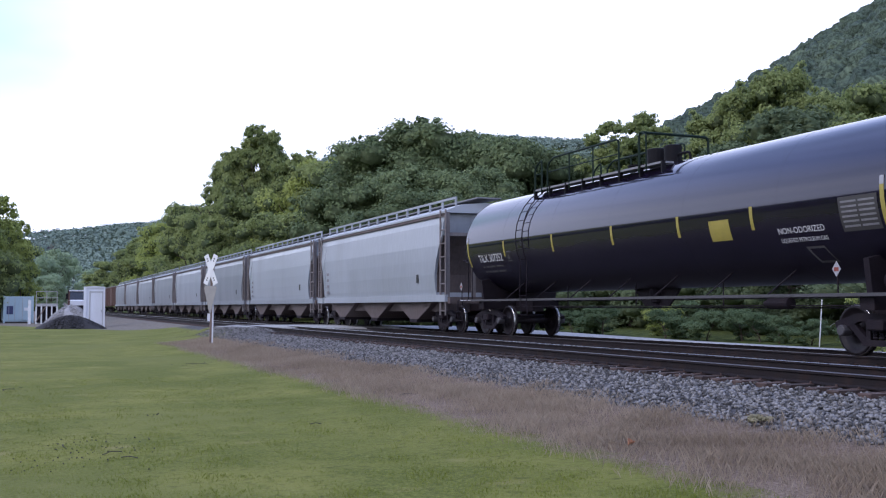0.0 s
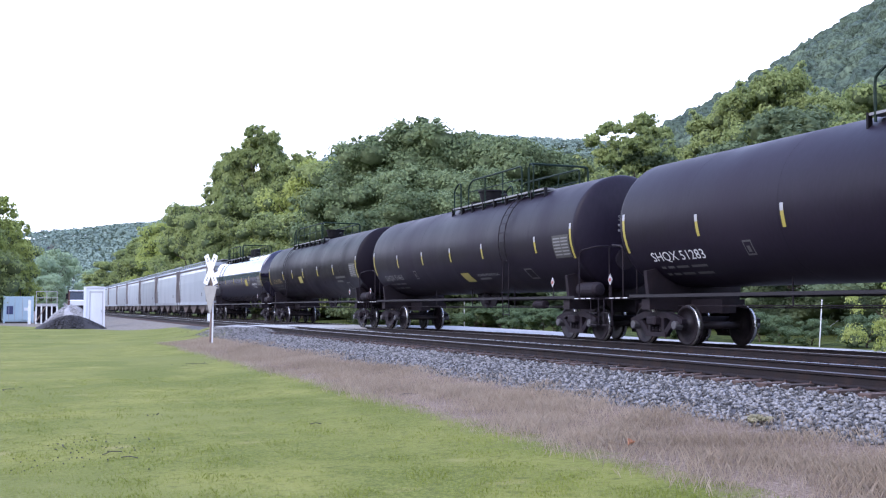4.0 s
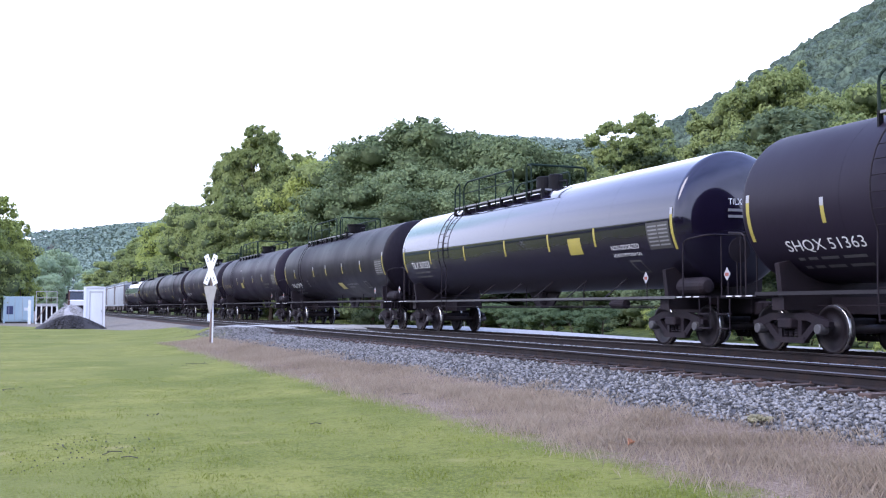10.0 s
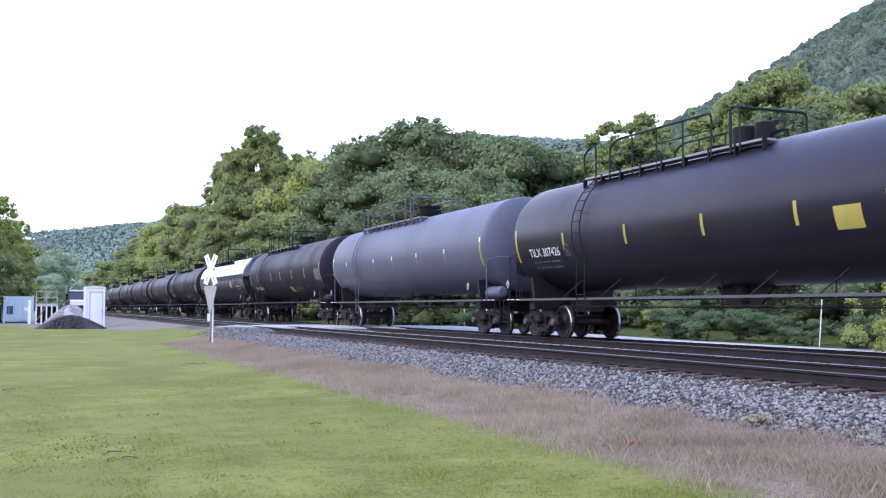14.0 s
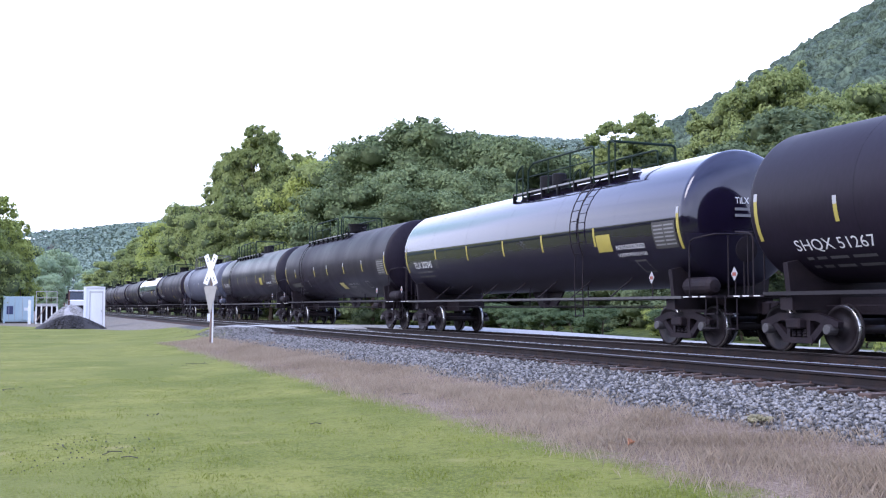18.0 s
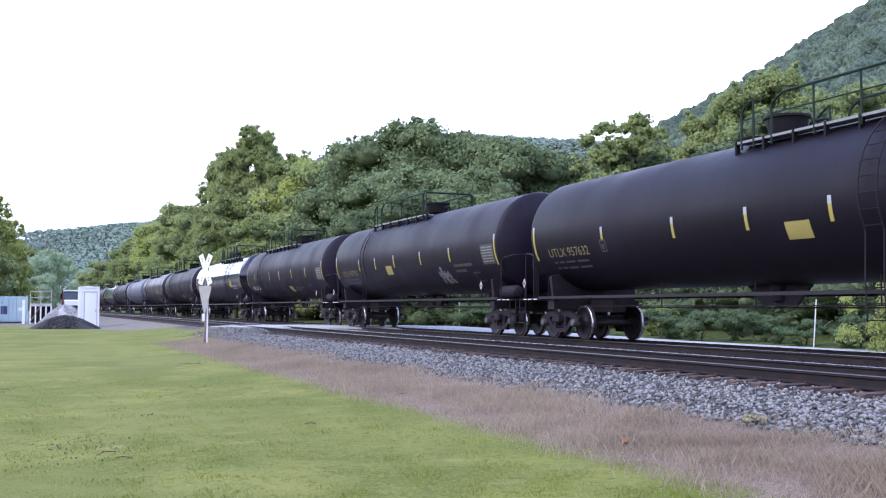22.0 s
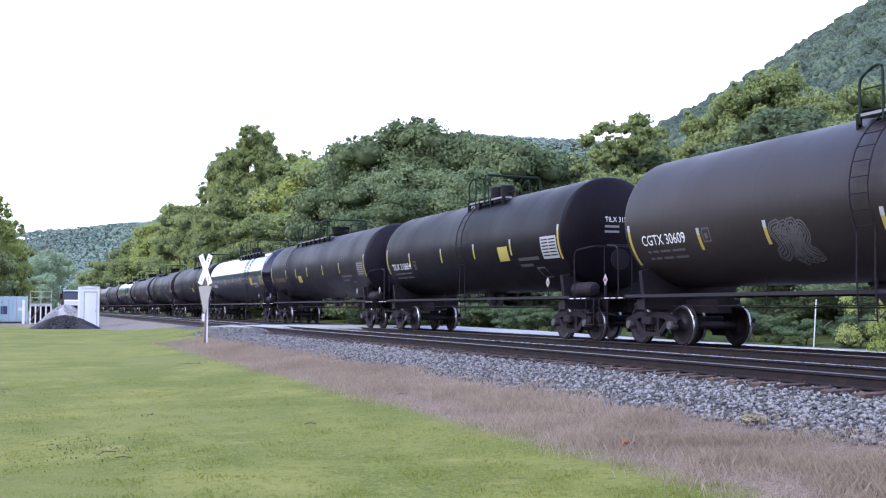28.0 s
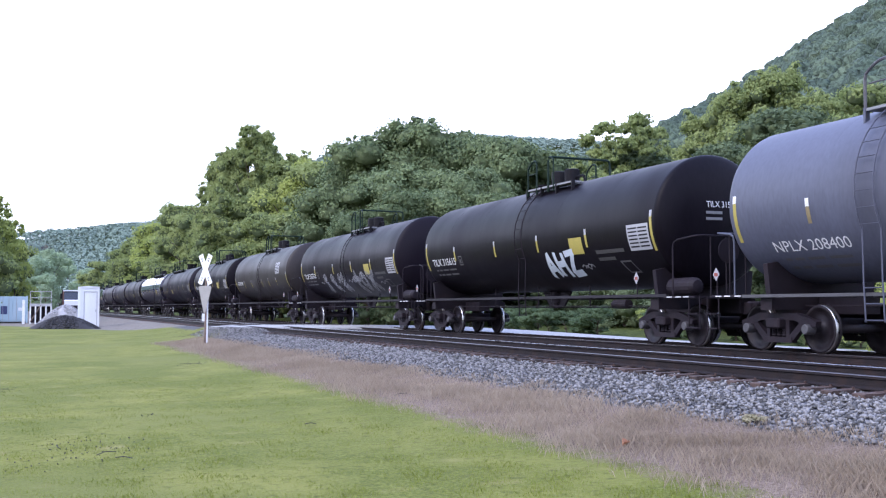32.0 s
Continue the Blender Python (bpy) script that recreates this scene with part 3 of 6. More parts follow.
def ground():
    xs = np.unique(np.concatenate([np.linspace(-900, -60, 22), np.linspace(-60, -4, 15), np.linspace(-4, 24, 85), np.linspace(24, 90, 24), np.linspace(90, 500, 42), np.linspace(500, 1400, 14)]))
    ys = np.unique(np.concatenate([np.linspace(-1200, -100, 24), np.linspace(-100, 0, 21), np.linspace(0, 105, 71), np.linspace(105, 300, 34), np.linspace(300, 1100, 60), np.linspace(1100, 2400, 8)]))
    X, Y = np.meshgrid(xs, ys)
    Z = ground_z(X, Y)
    nx, ny = len(xs), len(ys)
    i = np.arange(nx * ny).reshape(ny, nx)
    f = np.stack([i[:-1, :-1], i[:-1, 1:], i[1:, 1:], i[1:, :-1]], -1).reshape(-1, 4)
    me = raw_mesh("ground", np.stack([X, Y, Z], -1).reshape(-1, 3), f)
    ob = hang("ground", me, ground_material(), None, smooth=True)
    return tagged(ob, "mown green lawn running to a dry verge and gravel", "ground", kind="structure")


ground()


def road():
    """The level crossing: a pale worn road that climbs from the yard over both tracks and bends along the far side."""
    line = [(9.43, 55.2), (10.04, 54.12), (11.79, 52.04), (14.86, 49.66), (17.42, 47.9), (19.47, 44.01), (21.01, 34.97), (21.73, 14.29), (22.14, -31.82)]
    high = [-0.16, -0.02, 0.01, 0.01, -0.02, -0.16, -0.34, -0.405, -0.42]
    wide = [0.7, 1.8, 3.4, 3.4, 3.0, 2.4, 2.0, 1.8, 1.8]
    bm = bmesh.new()
    rows = []
    pts = [Vector((x, y, z)) for (x, y), z in zip(line, high)]
    for i, p in enumerate(pts):
        d = (pts[min(i + 1, len(pts) - 1)] - pts[max(i - 1, 0)])
        d.z = 0
        d.normalize()
        side = Vector((d.y, -d.x, 0))
        w = wide[i]
        rows.append([bm.verts.new(p + side * s * w + Vector((0, 0, dz))) for s, dz in ((-1.03, -0.25), (-1.0, -0.02), (-0.5, 0.01), (0, 0.02), (0.5, 0.01), (1.0, -0.02), (1.03, -0.25))])
    for a, b in zip(rows, rows[1:]):
        for k in range(6):
            bm.faces.new((a[k], b[k], b[k + 1], a[k + 1]))
    bmesh.ops.recalc_face_normals(bm, faces=bm.faces[:])
    return tagged(part("road", bm, "road", None), "pale worn asphalt road over the level crossing", "road", kind="structure")


road()


# ---- the two tracks ----
def rail_profile(x):
    return [(x - 0.07, -0.172), (x + 0.07, -0.172), (x + 0.07, -0.158), (x + 0.012, -0.135), (x + 0.012, -0.05), (x + 0.036, -0.038), (x + 0.036, -0.008), (x - 0.036, -0.008),
            (x - 0.036, -0.038), (x - 0.012, -0.05), (x - 0.012, -0.135), (x - 0.07, -0.158)]


def track(centre, lift, group):
    top = empty("track", Matrix.Translation((centre, 0, lift)), "steel rails on creosoted timber ties in grey ballast", "railway track", group, "structure")
    for s in (-1, 1):
        rail = part("rail", prism(rail_profile(s * 0.753), -430, 640, "Y"), "rail", top, "rust-dark steel rail")
        c = s * 0.753
        bm = prism([(c - 0.034, -0.0085), (c + 0.034, -0.0085), (c + 0.032, -0.005), (c + 0.021, -0.0015), (c + 0.012, 0.0), (c - 0.012, 0.0), (c - 0.021, -0.0015), (c - 0.032, -0.005)], -430, 640, "Y")
        part("rail_head", bm, "rail_top" if s == 1 else "rail_dull", rail, "polished running surface")
    tie = prism([(-1.22, -0.36), (1.22, -0.36), (1.23, -0.19), (1.215, -0.175), (-1.215, -0.175), (-1.23, -0.19)], -0.11, 0.11, "Y")
    me = bpy.data.meshes.new("tie")
    tie.to_mesh(me)
    tie.free()
    plates = bmesh.new()
    for s in (-1, 1):
        box(plates, s * 0.753 - 0.17, s * 0.753 + 0.17, -0.09, 0.09, -0.187, -0.168)
        for q in (-0.1, 0.1):
            box(plates, s * 0.753 + q - 0.012, s * 0.753 + q + 0.012, -0.06, -0.03, -0.17, -0.14)
    pm = bpy.data.meshes.new("tie_plates")
    plates.to_mesh(pm)
    plates.free()
    r = random.Random(5)
    for k in range(110):
        y = 5 + k * 0.495
        if 44.7 < y < 55.8:
            continue
        t = hang("tie", me, "tie", top)
        t.matrix_basis = pose(r.uniform(-0.04, 0.04), y + r.uniform(-0.03, 0.03), r.uniform(-0.008, 0.004), 0, 0, r.uniform(-0.7, 0.7))
        if k < 60:
            hang("tie_plate", pm, "plate", t)
    far = bmesh.new()
    for k in range(500):
        y = 59.5 + k * 0.5
        if k > 300:
            y = 4.5 - (k - 300) * 0.5
        box(far, -1.22, 1.22, y - 0.11, y + 0.11, -0.36, -0.19)
    tagged(part("distant_ties", far, "tie", top), kind="stuff")


track(NEAR_X, 0.03, "railway tracks")
track(TRAIN_X, 0.0, "railway tracks")

# ---- rolling stock ----


def run(t):
    """Metres that the train has gone after t seconds; it slows a little."""
    return 12.994 * t - 0.0075 * t * t


WHEEL_R = 0.457
wheelsets = []


def shared(name, bm, material, smooth=False):
    me = bpy.data.meshes.new(name)
    bm.normal_update()
    bm.to_mesh(me)
    bm.free()
    me.materials.append(M[material])
    if smooth:
        me.shade_smooth()
    return me


def wheel_mesh(side):
    s = side
    prof = [(s * 0.66, 0.08), (s * 0.66, 0.13), (s * 0.70, 0.18), (s * 0.715, 0.36), (s * 0.672, 0.39), (s * 0.672, 0.483), (s * 0.70, 0.484), (s * 0.712, 0.459), (s * 0.805, 0.452),
            (s * 0.808, 0.395), (s * 0.765, 0.375), (s * 0.75, 0.19), (s * 0.80, 0.14), (s * 0.83, 0.12)]
    return spun(prof, "X", 24)


TRUCK = {}
TRUCK["wheel_l"] = shared("wheel", wheel_mesh(-1), "wheel", True)
TRUCK["wheel_r"] = shared("wheel", wheel_mesh(1), "wheel", True)
for key, s in (("rim_l", -1), ("rim_r", 1)):
    ring = spun([(s * 0.714, 0.455), (s * 0.714, 0.4625), (s * 0.79, 0.457), (s * 0.79, 0.45)], "X", 24)
    bmesh.ops.delete(ring, geom=[f for f in ring.faces if len(f.verts) > 4], context="FACES")
    TRUCK[key] = shared("rim", ring, "tread", True)
TRUCK["axle"] = shared("axle", spun([(-1.05, 0.05), (-1.05, 0.075), (-0.6, 0.085), (0.6, 0.085), (1.05, 0.075), (1.05, 0.05)], "X", 12), "wheel", True)


def side_frame():
    bm = bmesh.new()
    # the frame: a top bar, two sloping arms and a spring seat, with open windows between
    prism([(-1.10, 0.50), (-1.12, 0.60), (-0.85, 0.68), (-0.55, 0.76), (0.55, 0.76), (0.85, 0.68), (1.12, 0.60), (1.10, 0.50), (0.80, 0.52), (0.5, 0.62), (-0.5, 0.62), (-0.80, 0.52)], -1.06, -0.94, "X", bm)
    prism([(-0.80, 0.55), (-0.64, 0.58), (-0.30, 0.30), (-0.40, 0.20)], -1.05, -0.95, "X", bm)
    prism([(0.80, 0.55), (0.64, 0.58), (0.30, 0.30), (0.40, 0.20)], -1.05, -0.95, "X", bm)
    prism([(-0.42, 0.19), (-0.42, 0.30), (0.42, 0.30), (0.42, 0.19)], -1.07, -0.93, "X", bm)
    for q in (-0.29, 0.29):
        box(bm, -1.05, -0.95, q - 0.05, q + 0.05, 0.28, 0.66)
    bmesh.ops.recalc_face_normals(bm, faces=bm.faces[:])
    return bm


def spring():
    prof = [(0.30, 0.03)]
    for k in range(6):
        prof += [(0.31 + k * 0.05, 0.05), (0.33 + k * 0.05, 0.068)]
    return spun(prof + [(0.61, 0.03)], "Z", 6, at=(-1.0, 0, 0))


TRUCK["frame"] = shared("side_frame", side_frame(), "steel")
TRUCK["spring"] = shared("spring", spring(), "steel")
TRUCK["bearing"] = shared("bearing_cap", spun([(-1.15, 0.03), (-1.15, 0.085), (-1.13, 0.10), (-0.95, 0.105)], "X", 14), "sill")
TRUCK["bolster"] = shared("bolster", boxed(-1.2, 1.2, -0.2, 0.2, 0.46, 0.66, bevel=0.03), "steel")


def truck(car, y):
    t = hang("truck", TRUCK["bolster"], "steel", car, "grimy cast steel truck")
    t.matrix_basis = pose(0, y, 0)
    for turn in (0, 180):
        f = hang("side_frame", TRUCK["frame"], "steel", t)
        f.matrix_basis = pose(0, 0, 0, 0, 0, turn)
        for q in (-0.15, 0.0, 0.15):
            g = hang("spring", TRUCK["spring"], "steel", t)
            g.matrix_basis = pose(0, q, 0, 0, 0, turn)
        for d in (-0.89, 0.89):
            g = hang("bearing_cap", TRUCK["bearing"], "steel", t)
            g.matrix_basis = pose(0, d, WHEEL_R, 0, 0, 0) if turn == 0 else pose(0, d, WHEEL_R, 0, 0, 180)
    for d in (-0.89, 0.89):
        w = new("wheelset", WHEELSET)
        w.parent = t
        w.matrix_basis = pose(0, d, WHEEL_R)
        wheelsets.append((w, d))


def wheelset_mesh():
    """Two wheels with bright rims on one axle."""
    bm = bmesh.new()
    for i, key in enumerate(("wheel_l", "wheel_r", "axle", "rim_l", "rim_r")):
        bm.from_mesh(TRUCK[key])
        for f in bm.faces:
            if i < 3:
                f.material_index = 0
            elif f.index == -1:
                f.material_index = 1
    me = bpy.data.meshes.new("wheelset")
    count = sum(len(TRUCK[k].polygons) for k in ("wheel_l", "wheel_r", "axle"))
    bm.to_mesh(me)
    bm.free()
    me.materials.append(M["wheel"])
    me.materials.append(M["tread"])
    me.polygons.foreach_set("material_index", [0 if i < count else 1 for i in range(len(me.polygons))])
    me.shade_smooth()
    return me


WHEELSET = wheelset_mesh()


def glyphs(text, size):
    cu = bpy.data.curves.new("lettering", "FONT")
    cu.body, cu.size, cu.resolution_u = text, size, 3
    ob = bpy.data.objects.new("lettering", cu)
    me = bpy.data.meshes.new_from_object(ob)
    bpy.data.objects.remove(ob)
    bpy.data.curves.remove(cu)
    return me


def wrapped(me, y, z, axis_z, radius, squeeze=0.85, lift=0.006):
    """Lay flat lettering (x to the right, y up) on the tank's flank, from y towards -y, its foot at height z."""
    foot = math.asin(max(-0.99, min(0.99, (z - axis_z) / radius)))
    for v in me.vertices:
        a = foot + v.co.y / radius
        v.co = Vector((-(radius + lift) * math.cos(a), y - v.co.x * squeeze, axis_z + (radius + lift) * math.sin(a)))
    return me


def words(text, size, y, z, axis_z, radius, squeeze, ink, tank):
    """A stencilled line, each word a part of its own."""
    at_y = y
    for word in text.split():
        me = glyphs(word, size)
        wide = max(v.co.x for v in me.vertices)
        hang("commodity_text", wrapped(me, at_y, z, axis_z, radius, squeeze), ink, tank)
        at_y -= (wide + 0.32 * size) * squeeze


def patch(y0, y1, z0, z1, axis_z, radius, lift=0.006, n=5, skew=0.0):
    """A thin sheet that follows the flank, between two heights and two places along the car."""
    bm = bmesh.new()
    a0, a1 = math.asin((z0 - axis_z) / radius), math.asin(max(-1, min(1, (z1 - axis_z) / radius)))
    rows = []
    for i in range(n + 1):
        a = a0 + (a1 - a0) * i / n
        sh = skew * i / n
        rows.append([bm.verts.new((-(radius + lift) * math.cos(a), y + sh, axis_z + (radius + lift) * math.sin(a))) for y in (y0, y1)])
    for p, q in zip(rows, rows[1:]):
        bm.faces.new((p[0], q[0], q[1], p[1]))
    return bm


LETTER = {  # bent strokes, in parts of the letter's box
    "hook": [(0.75, 0.95), (0.3, 0.85), (0.55, 0.55), (0.62, 0.2), (0.2, 0.05)],
    "swan": [(0.2, 0.75), (0.5, 0.95), (0.72, 0.7), (0.45, 0.5), (0.6, 0.2), (0.95, 0.05)],
    "peak": [(0.05, 0.65), (0.3, 0.9), (0.42, 0.55), (0.5, 0.08), (0.6, 0.6), (0.72, 0.95), (0.85, 0.75), (0.78, 0.35), (1.0, 0.1)],
    "loop": [(0.55, 1.0), (0.15, 0.75), (0.1, 0.3), (0.45, 0.0), (0.85, 0.25), (0.9, 0.75), (0.5, 1.0)],
    "slash": [(0.0, 1.0), (0.35, 0.75), (0.6, 0.35), (1.0, 0.0)],
    "back": [(1.0, 1.05), (0.62, 0.7), (0.4, 0.3), (0.05, -0.05)],
    "tee": [(0.45, 1.1), (0.5, 0.6), (0.42, 0.1), (0.85, 0.0)],
    "bar": [(0.0, 0.68), (0.5, 0.8), (1.0, 0.7)],
    "wave": [(0.0, 0.4), (0.25, 0.55), (0.5, 0.35), (0.75, 0.6), (1.0, 0.45)],
}


def flowing(knots, n=6):
    """A smooth chain through the knots."""
    k = [Vector(p) for p in [knots[0]] + list(knots) + [knots[-1]]]
    out = []
    for a, b, c, d in zip(k, k[1:], k[2:], k[3:]):
        for i in range(n):
            t = i / n
            out.append(0.5 * (2 * b + (c - a) * t + (2 * a - 5 * b + 4 * c - d) * t * t + (3 * b - a - 3 * c + d) * t ** 3))
    return out + [k[-2]]


BLOCK = {  # straight strokes
    "block_A": [[(0.0, -0.05), (0.5, 1.0)], [(0.45, 1.05), (0.95, 0.0)], [(0.2, 0.32), (0.8, 0.36)]],
    "block_H": [[(0.05, 0.0), (0.12, 1.05)], [(0.85, -0.05), (0.92, 1.0)], [(0.05, 0.5), (0.9, 0.55)]],
    "block_Z": [[(0.0, 0.92), (1.0, 1.0)], [(0.95, 0.98), (0.05, 0.05)], [(0.0, 0.05), (1.1, 0.12)]],
}


def sprayed(y, z, axis_z, radius, stroke, w, h, thick, ring=0.0, into=None, above=0.0):
    """One sprayed letter on the flank: a stroke, or with ring its outline at that distance, as a ribbon that follows the tank."""
    line = [Vector((p.x * w, p.y * h)) for p in flowing(LETTER[stroke] if isinstance(stroke, str) else stroke)]
    if ring:
        left, right = [], []
        for i, p in enumerate(line):
            d = (line[min(i + 1, len(line) - 1)] - line[max(i - 1, 0)]).normalized() * ring
            left.append(p + Vector((-d.y, d.x)))
            right.append(p - Vector((-d.y, d.x)))
        d0, d1 = (line[0] - line[1]).normalized() * ring, (line[-1] - line[-2]).normalized() * ring
        line = left + [line[-1] + d1] + right[::-1] + [line[0] + d0, left[0]]
    bm = into or bmesh.new()
    rows = []
    for i, p in enumerate(line):
        d = (line[min(i + 1, len(line) - 1)] - line[max(i - 1, 0)])
        d = d.normalized() * thick / 2 if d.length > 1e-5 else Vector((thick / 2, 0))
        row = []
        for q in (p + Vector((-d.y, d.x)), p - Vector((-d.y, d.x))):
            a = math.asin(max(-0.99, min(0.99, (z + q.y - axis_z) / radius)))
            lift = 0.008 + 0.00015 * i + above
            row.append(bm.verts.new((-(radius + lift) * math.cos(a), y - q.x, axis_z + (radius + lift) * math.sin(a))))
        rows.append(row)
    for u, v in zip(rows, rows[1:]):
        bm.faces.new((u[0], v[0], v[1], u[1]))
    return bm


def coupler(car, y, s):
    bm = bmesh.new()
    box(bm, -0.11, 0.11, y - s * 0.75, y - s * 0.12, 0.72, 0.98)
    box(bm, -0.16, 0.16, y - s * 0.22, y + s * 0.06, 0.70, 1.0, bevel=0.04)
    part("coupler", bm, "steel", car)


def brake_hose(car, y, s):
    part("brake_hose", tubed([(0.25, y - s * 0.4, 0.8), (0.3, y - s * 0.2, 0.55), (0.2, y, 0.38), (0.05, y + s * 0.1, 0.45)], 0.025), "black", car)


def tank_car(length, paint, label, mark="", letters="white", ladder=0.24, deck=(0.225, 0.60), dome=0.515, dome_kind="drum", rails=((0.226, 0.25), (0.27, 0.49)), hoops=(0.545,), rail_paint="green", flip=False,
             stripes=(0, 0.17, 0.345, 0.51, 0.68, 0.82, 1), square=0.74, square_kind="square", braces=False, graffiti=(), seed=0, block="dim", radius=1.53, white_ends=True, text_z=2.28, inset=1.38, text_at=2.15, text_w=1.8, box_at=4.3, box_z=2.24, stripe_z=2.62, data_z=2.2, data_at=0.12, frame_at=3.5):
    """A tank car. Fractions run from its leading end (0) to its trailing end (1); its origin is on the rails at its middle."""
    car = empty("tank_car", Matrix(), label, "tank car", "cars of the train")
    R, az = radius, 1.33 + radius
    half = length / 2
    th = half - inset + 0.53                            # half length of the tank, heads included

    def at(frac):
        return half - 1.10 - (length - 2.75) * frac

    if flip:
        ladder, deck, rails = 1 - ladder, (deck[0] + 0.255, deck[1] + 0.255), [(a + 0.265, b + 0.265) for a, b in rails]
        hoops = [a + 0.255 for a in hoops]

    prof = [(-th, 0.01), (-th + 0.03, 0.5), (-th + 0.09, 0.92), (-th + 0.17, 1.22), (-th + 0.24, 1.38), (-th + 0.29, 1.465), (-th + 0.335, 1.51), (-th + 0.38, 1.53), (-th + 0.44, 1.53)]
    prof = [(s, q * R / 1.53) for s, q in prof]
    body = spun(prof + [(-s, q) for s, q in reversed(prof)], "Y", 64, at=(0, 0, az))
    tank = part("tank", body, paint, car, smooth=True)
    for q in (-0.66, -0.33, 0.0, 0.33, 0.66):
        part("weld_seam", spun([(q * th - 0.009, R - 0.02), (q * th - 0.006, R + 0.0015), (q * th + 0.006, R + 0.0015), (q * th + 0.009, R - 0.02)], "Y", 64, at=(0, 0, az)), paint, tank)
    # centre sills, bolsters and cradle pads
    for s in (-1, 1):
        part("stub_sill", boxed(-0.19, 0.19, s * (half - 0.35), s * (half - 3.4), 0.74, 1.06), "steel", car)
        part("body_bolster", boxed(-1.32, 1.32, s * (half - 1.83), s * (half - 2.18), 0.82, 1.06), "steel", car)
    for s in (-1, 1):
        y = s * (half - 2.0)
        saddle = [(-1.25, 1.0), (1.25, 1.0), (1.33, 1.72)] + [(1.33 * c, az - math.sqrt(max(0.0, (R - 0.01) ** 2 - (1.33 * c) ** 2))) for c in (0.8, 0.5, 0.2, -0.2, -0.5, -0.8)] + [(-1.33, 1.72)]
        part("saddle", prism(saddle, y - 0.07, y + 0.07, "Y"), "steel", car)
        truck(car, y)
        coupler(car, s * half, s)
        brake_hose(car, s * half, s)
        # end platform, its handrail and the corner steps
        deck_part = part("end_platform", boxed(-1.42, 1.42, s * (half - 0.28), s * (half - 1.45), 1.075, 1.115), "steel", car)
        y0, y1 = s * (half - 0.34), s * (half - 1.12)
        part("handrail", tubed(bent([(-1.40, y1, 1.1), (-1.40, y1, 2.34), (-1.30, y0, 2.42), (1.30, y0, 2.42), (1.40, y1, 2.34), (1.40, y1, 1.1)], 0.16), 0.02), "steel" if paint != "grey" else "grey", deck_part)
        for x in (-0.95, -0.55, 0.55, 0.95):
            part("upright", tubed([(x, y0, 1.1), (x, y0, 2.42)], 0.018), "steel", deck_part)
        for x in (-1.38, 1.38):
            bm = bmesh.new()
            for z in (0.42, 0.72):
                box(bm, x - 0.06, x + 0.06, y0 - 0.2, y0 + 0.2, z, z + 0.025)
            tube(bm, [(x, y0 - 0.2, 1.1), (x, y0 - 0.2, 0.42)], 0.016)
            tube(bm, [(x, y0 + 0.2, 1.1), (x, y0 + 0.2, 0.42)], 0.016)
            part("corner_step", bm, "steel", deck_part)
        # marker plates on the deck edge
        for q in (0.15, 0.45, 0.8):
            part("marker_plate", boxed(-1.428, -1.421, y0 - s * q, y0 - s * (q + 0.2), 1.085, 1.106), "white" if white_ends else "dim", deck_part)
        # hazard card in its holder
        yc = s * (half - 2.65) if s < 0 else s * (half - 0.5)
        card = part("card_holder", tubed([(-1.38, yc, 1.05), (-1.38, yc, 1.42)], 0.016), "steel", car)
        part("hazard_card", prism([(yc - 0.11, 1.55), (yc, 1.41), (yc + 0.11, 1.55), (yc, 1.69)], -1.41, -1.402), "placard", card, "white diamond card")
        bm = boxed(-1.415, -1.411, yc - 0.06, yc + 0.06, 1.51, 1.58)
        part("card_symbol", bm, "red", card)
    # brake gear on the trailing platform
    part("brake_reservoir", spun([(-0.62, 0.05), (-0.6, 0.14), (-0.5, 0.2), (0.35, 0.2), (0.45, 0.14), (0.47, 0.05)], "Y", 16, at=(-1.0, -half + 1.35, 1.33)), "grey" if paint == "grey" else "steel", car)
    part("brake_wheel", spun([(0.0, 0.05), (0.01, 0.27), (0.03, 0.27), (0.04, 0.05)], "Y", 20, at=(-0.5, -half + 0.3, 2.1)), "steel", car)
    # side rails with their hangers, and the bottom outlet
    for s in (-1, 1):
        part("side_rail", boxed(s * 1.44, s * 1.36, half - 1.4, -half + 1.4, 1.06, 1.12) if braces or paint == "grey" else boxed(s * 1.40, s * 1.33, half - 1.4, -half + 1.4, 1.10, 1.17), "sill" if braces or paint == "grey" else "dull_sill", car, "thin side rail")
    if braces:
        for k in range(7):
            y = at(0.16 + k * 0.113)
            part("brace", tubed([(-1.40, y, 1.1), (-0.85, y - 0.22, az - math.sqrt(R * R - 0.85 ** 2) + 0.02)], 0.016), "steel", car)
    part("outlet", spun([(0.86, 0.07), (0.87, 0.12), (0.98, 0.12), (1.0, 0.18), (1.3, 0.22), (1.36, 0.22)], "Z", 14, at=(0, at(0.5), 0)), "steel", car)
    part("outlet_skid", prism([(at(0.44), 1.36), (at(0.47), 0.9), (at(0.53), 0.9), (at(0.56), 1.36)], -0.03, 0.03), "steel", car)
    bm = tubed([(-0.62, half - 2.3, 0.9), (-0.62, -half + 2.3, 0.9)], 0.013)
    for q in (0.3, 0.5, 0.7):
        tube(bm, [(-0.62, at(q), 0.9), (-0.62, at(q), az - math.sqrt(R * R - 0.62 ** 2) + 0.02)], 0.018)
    tube(bm, [(0.35, half - 2.2, 0.86), (0.35, -half + 2.2, 0.86)], 0.016)
    part("brake_rod", bm, "steel", car)
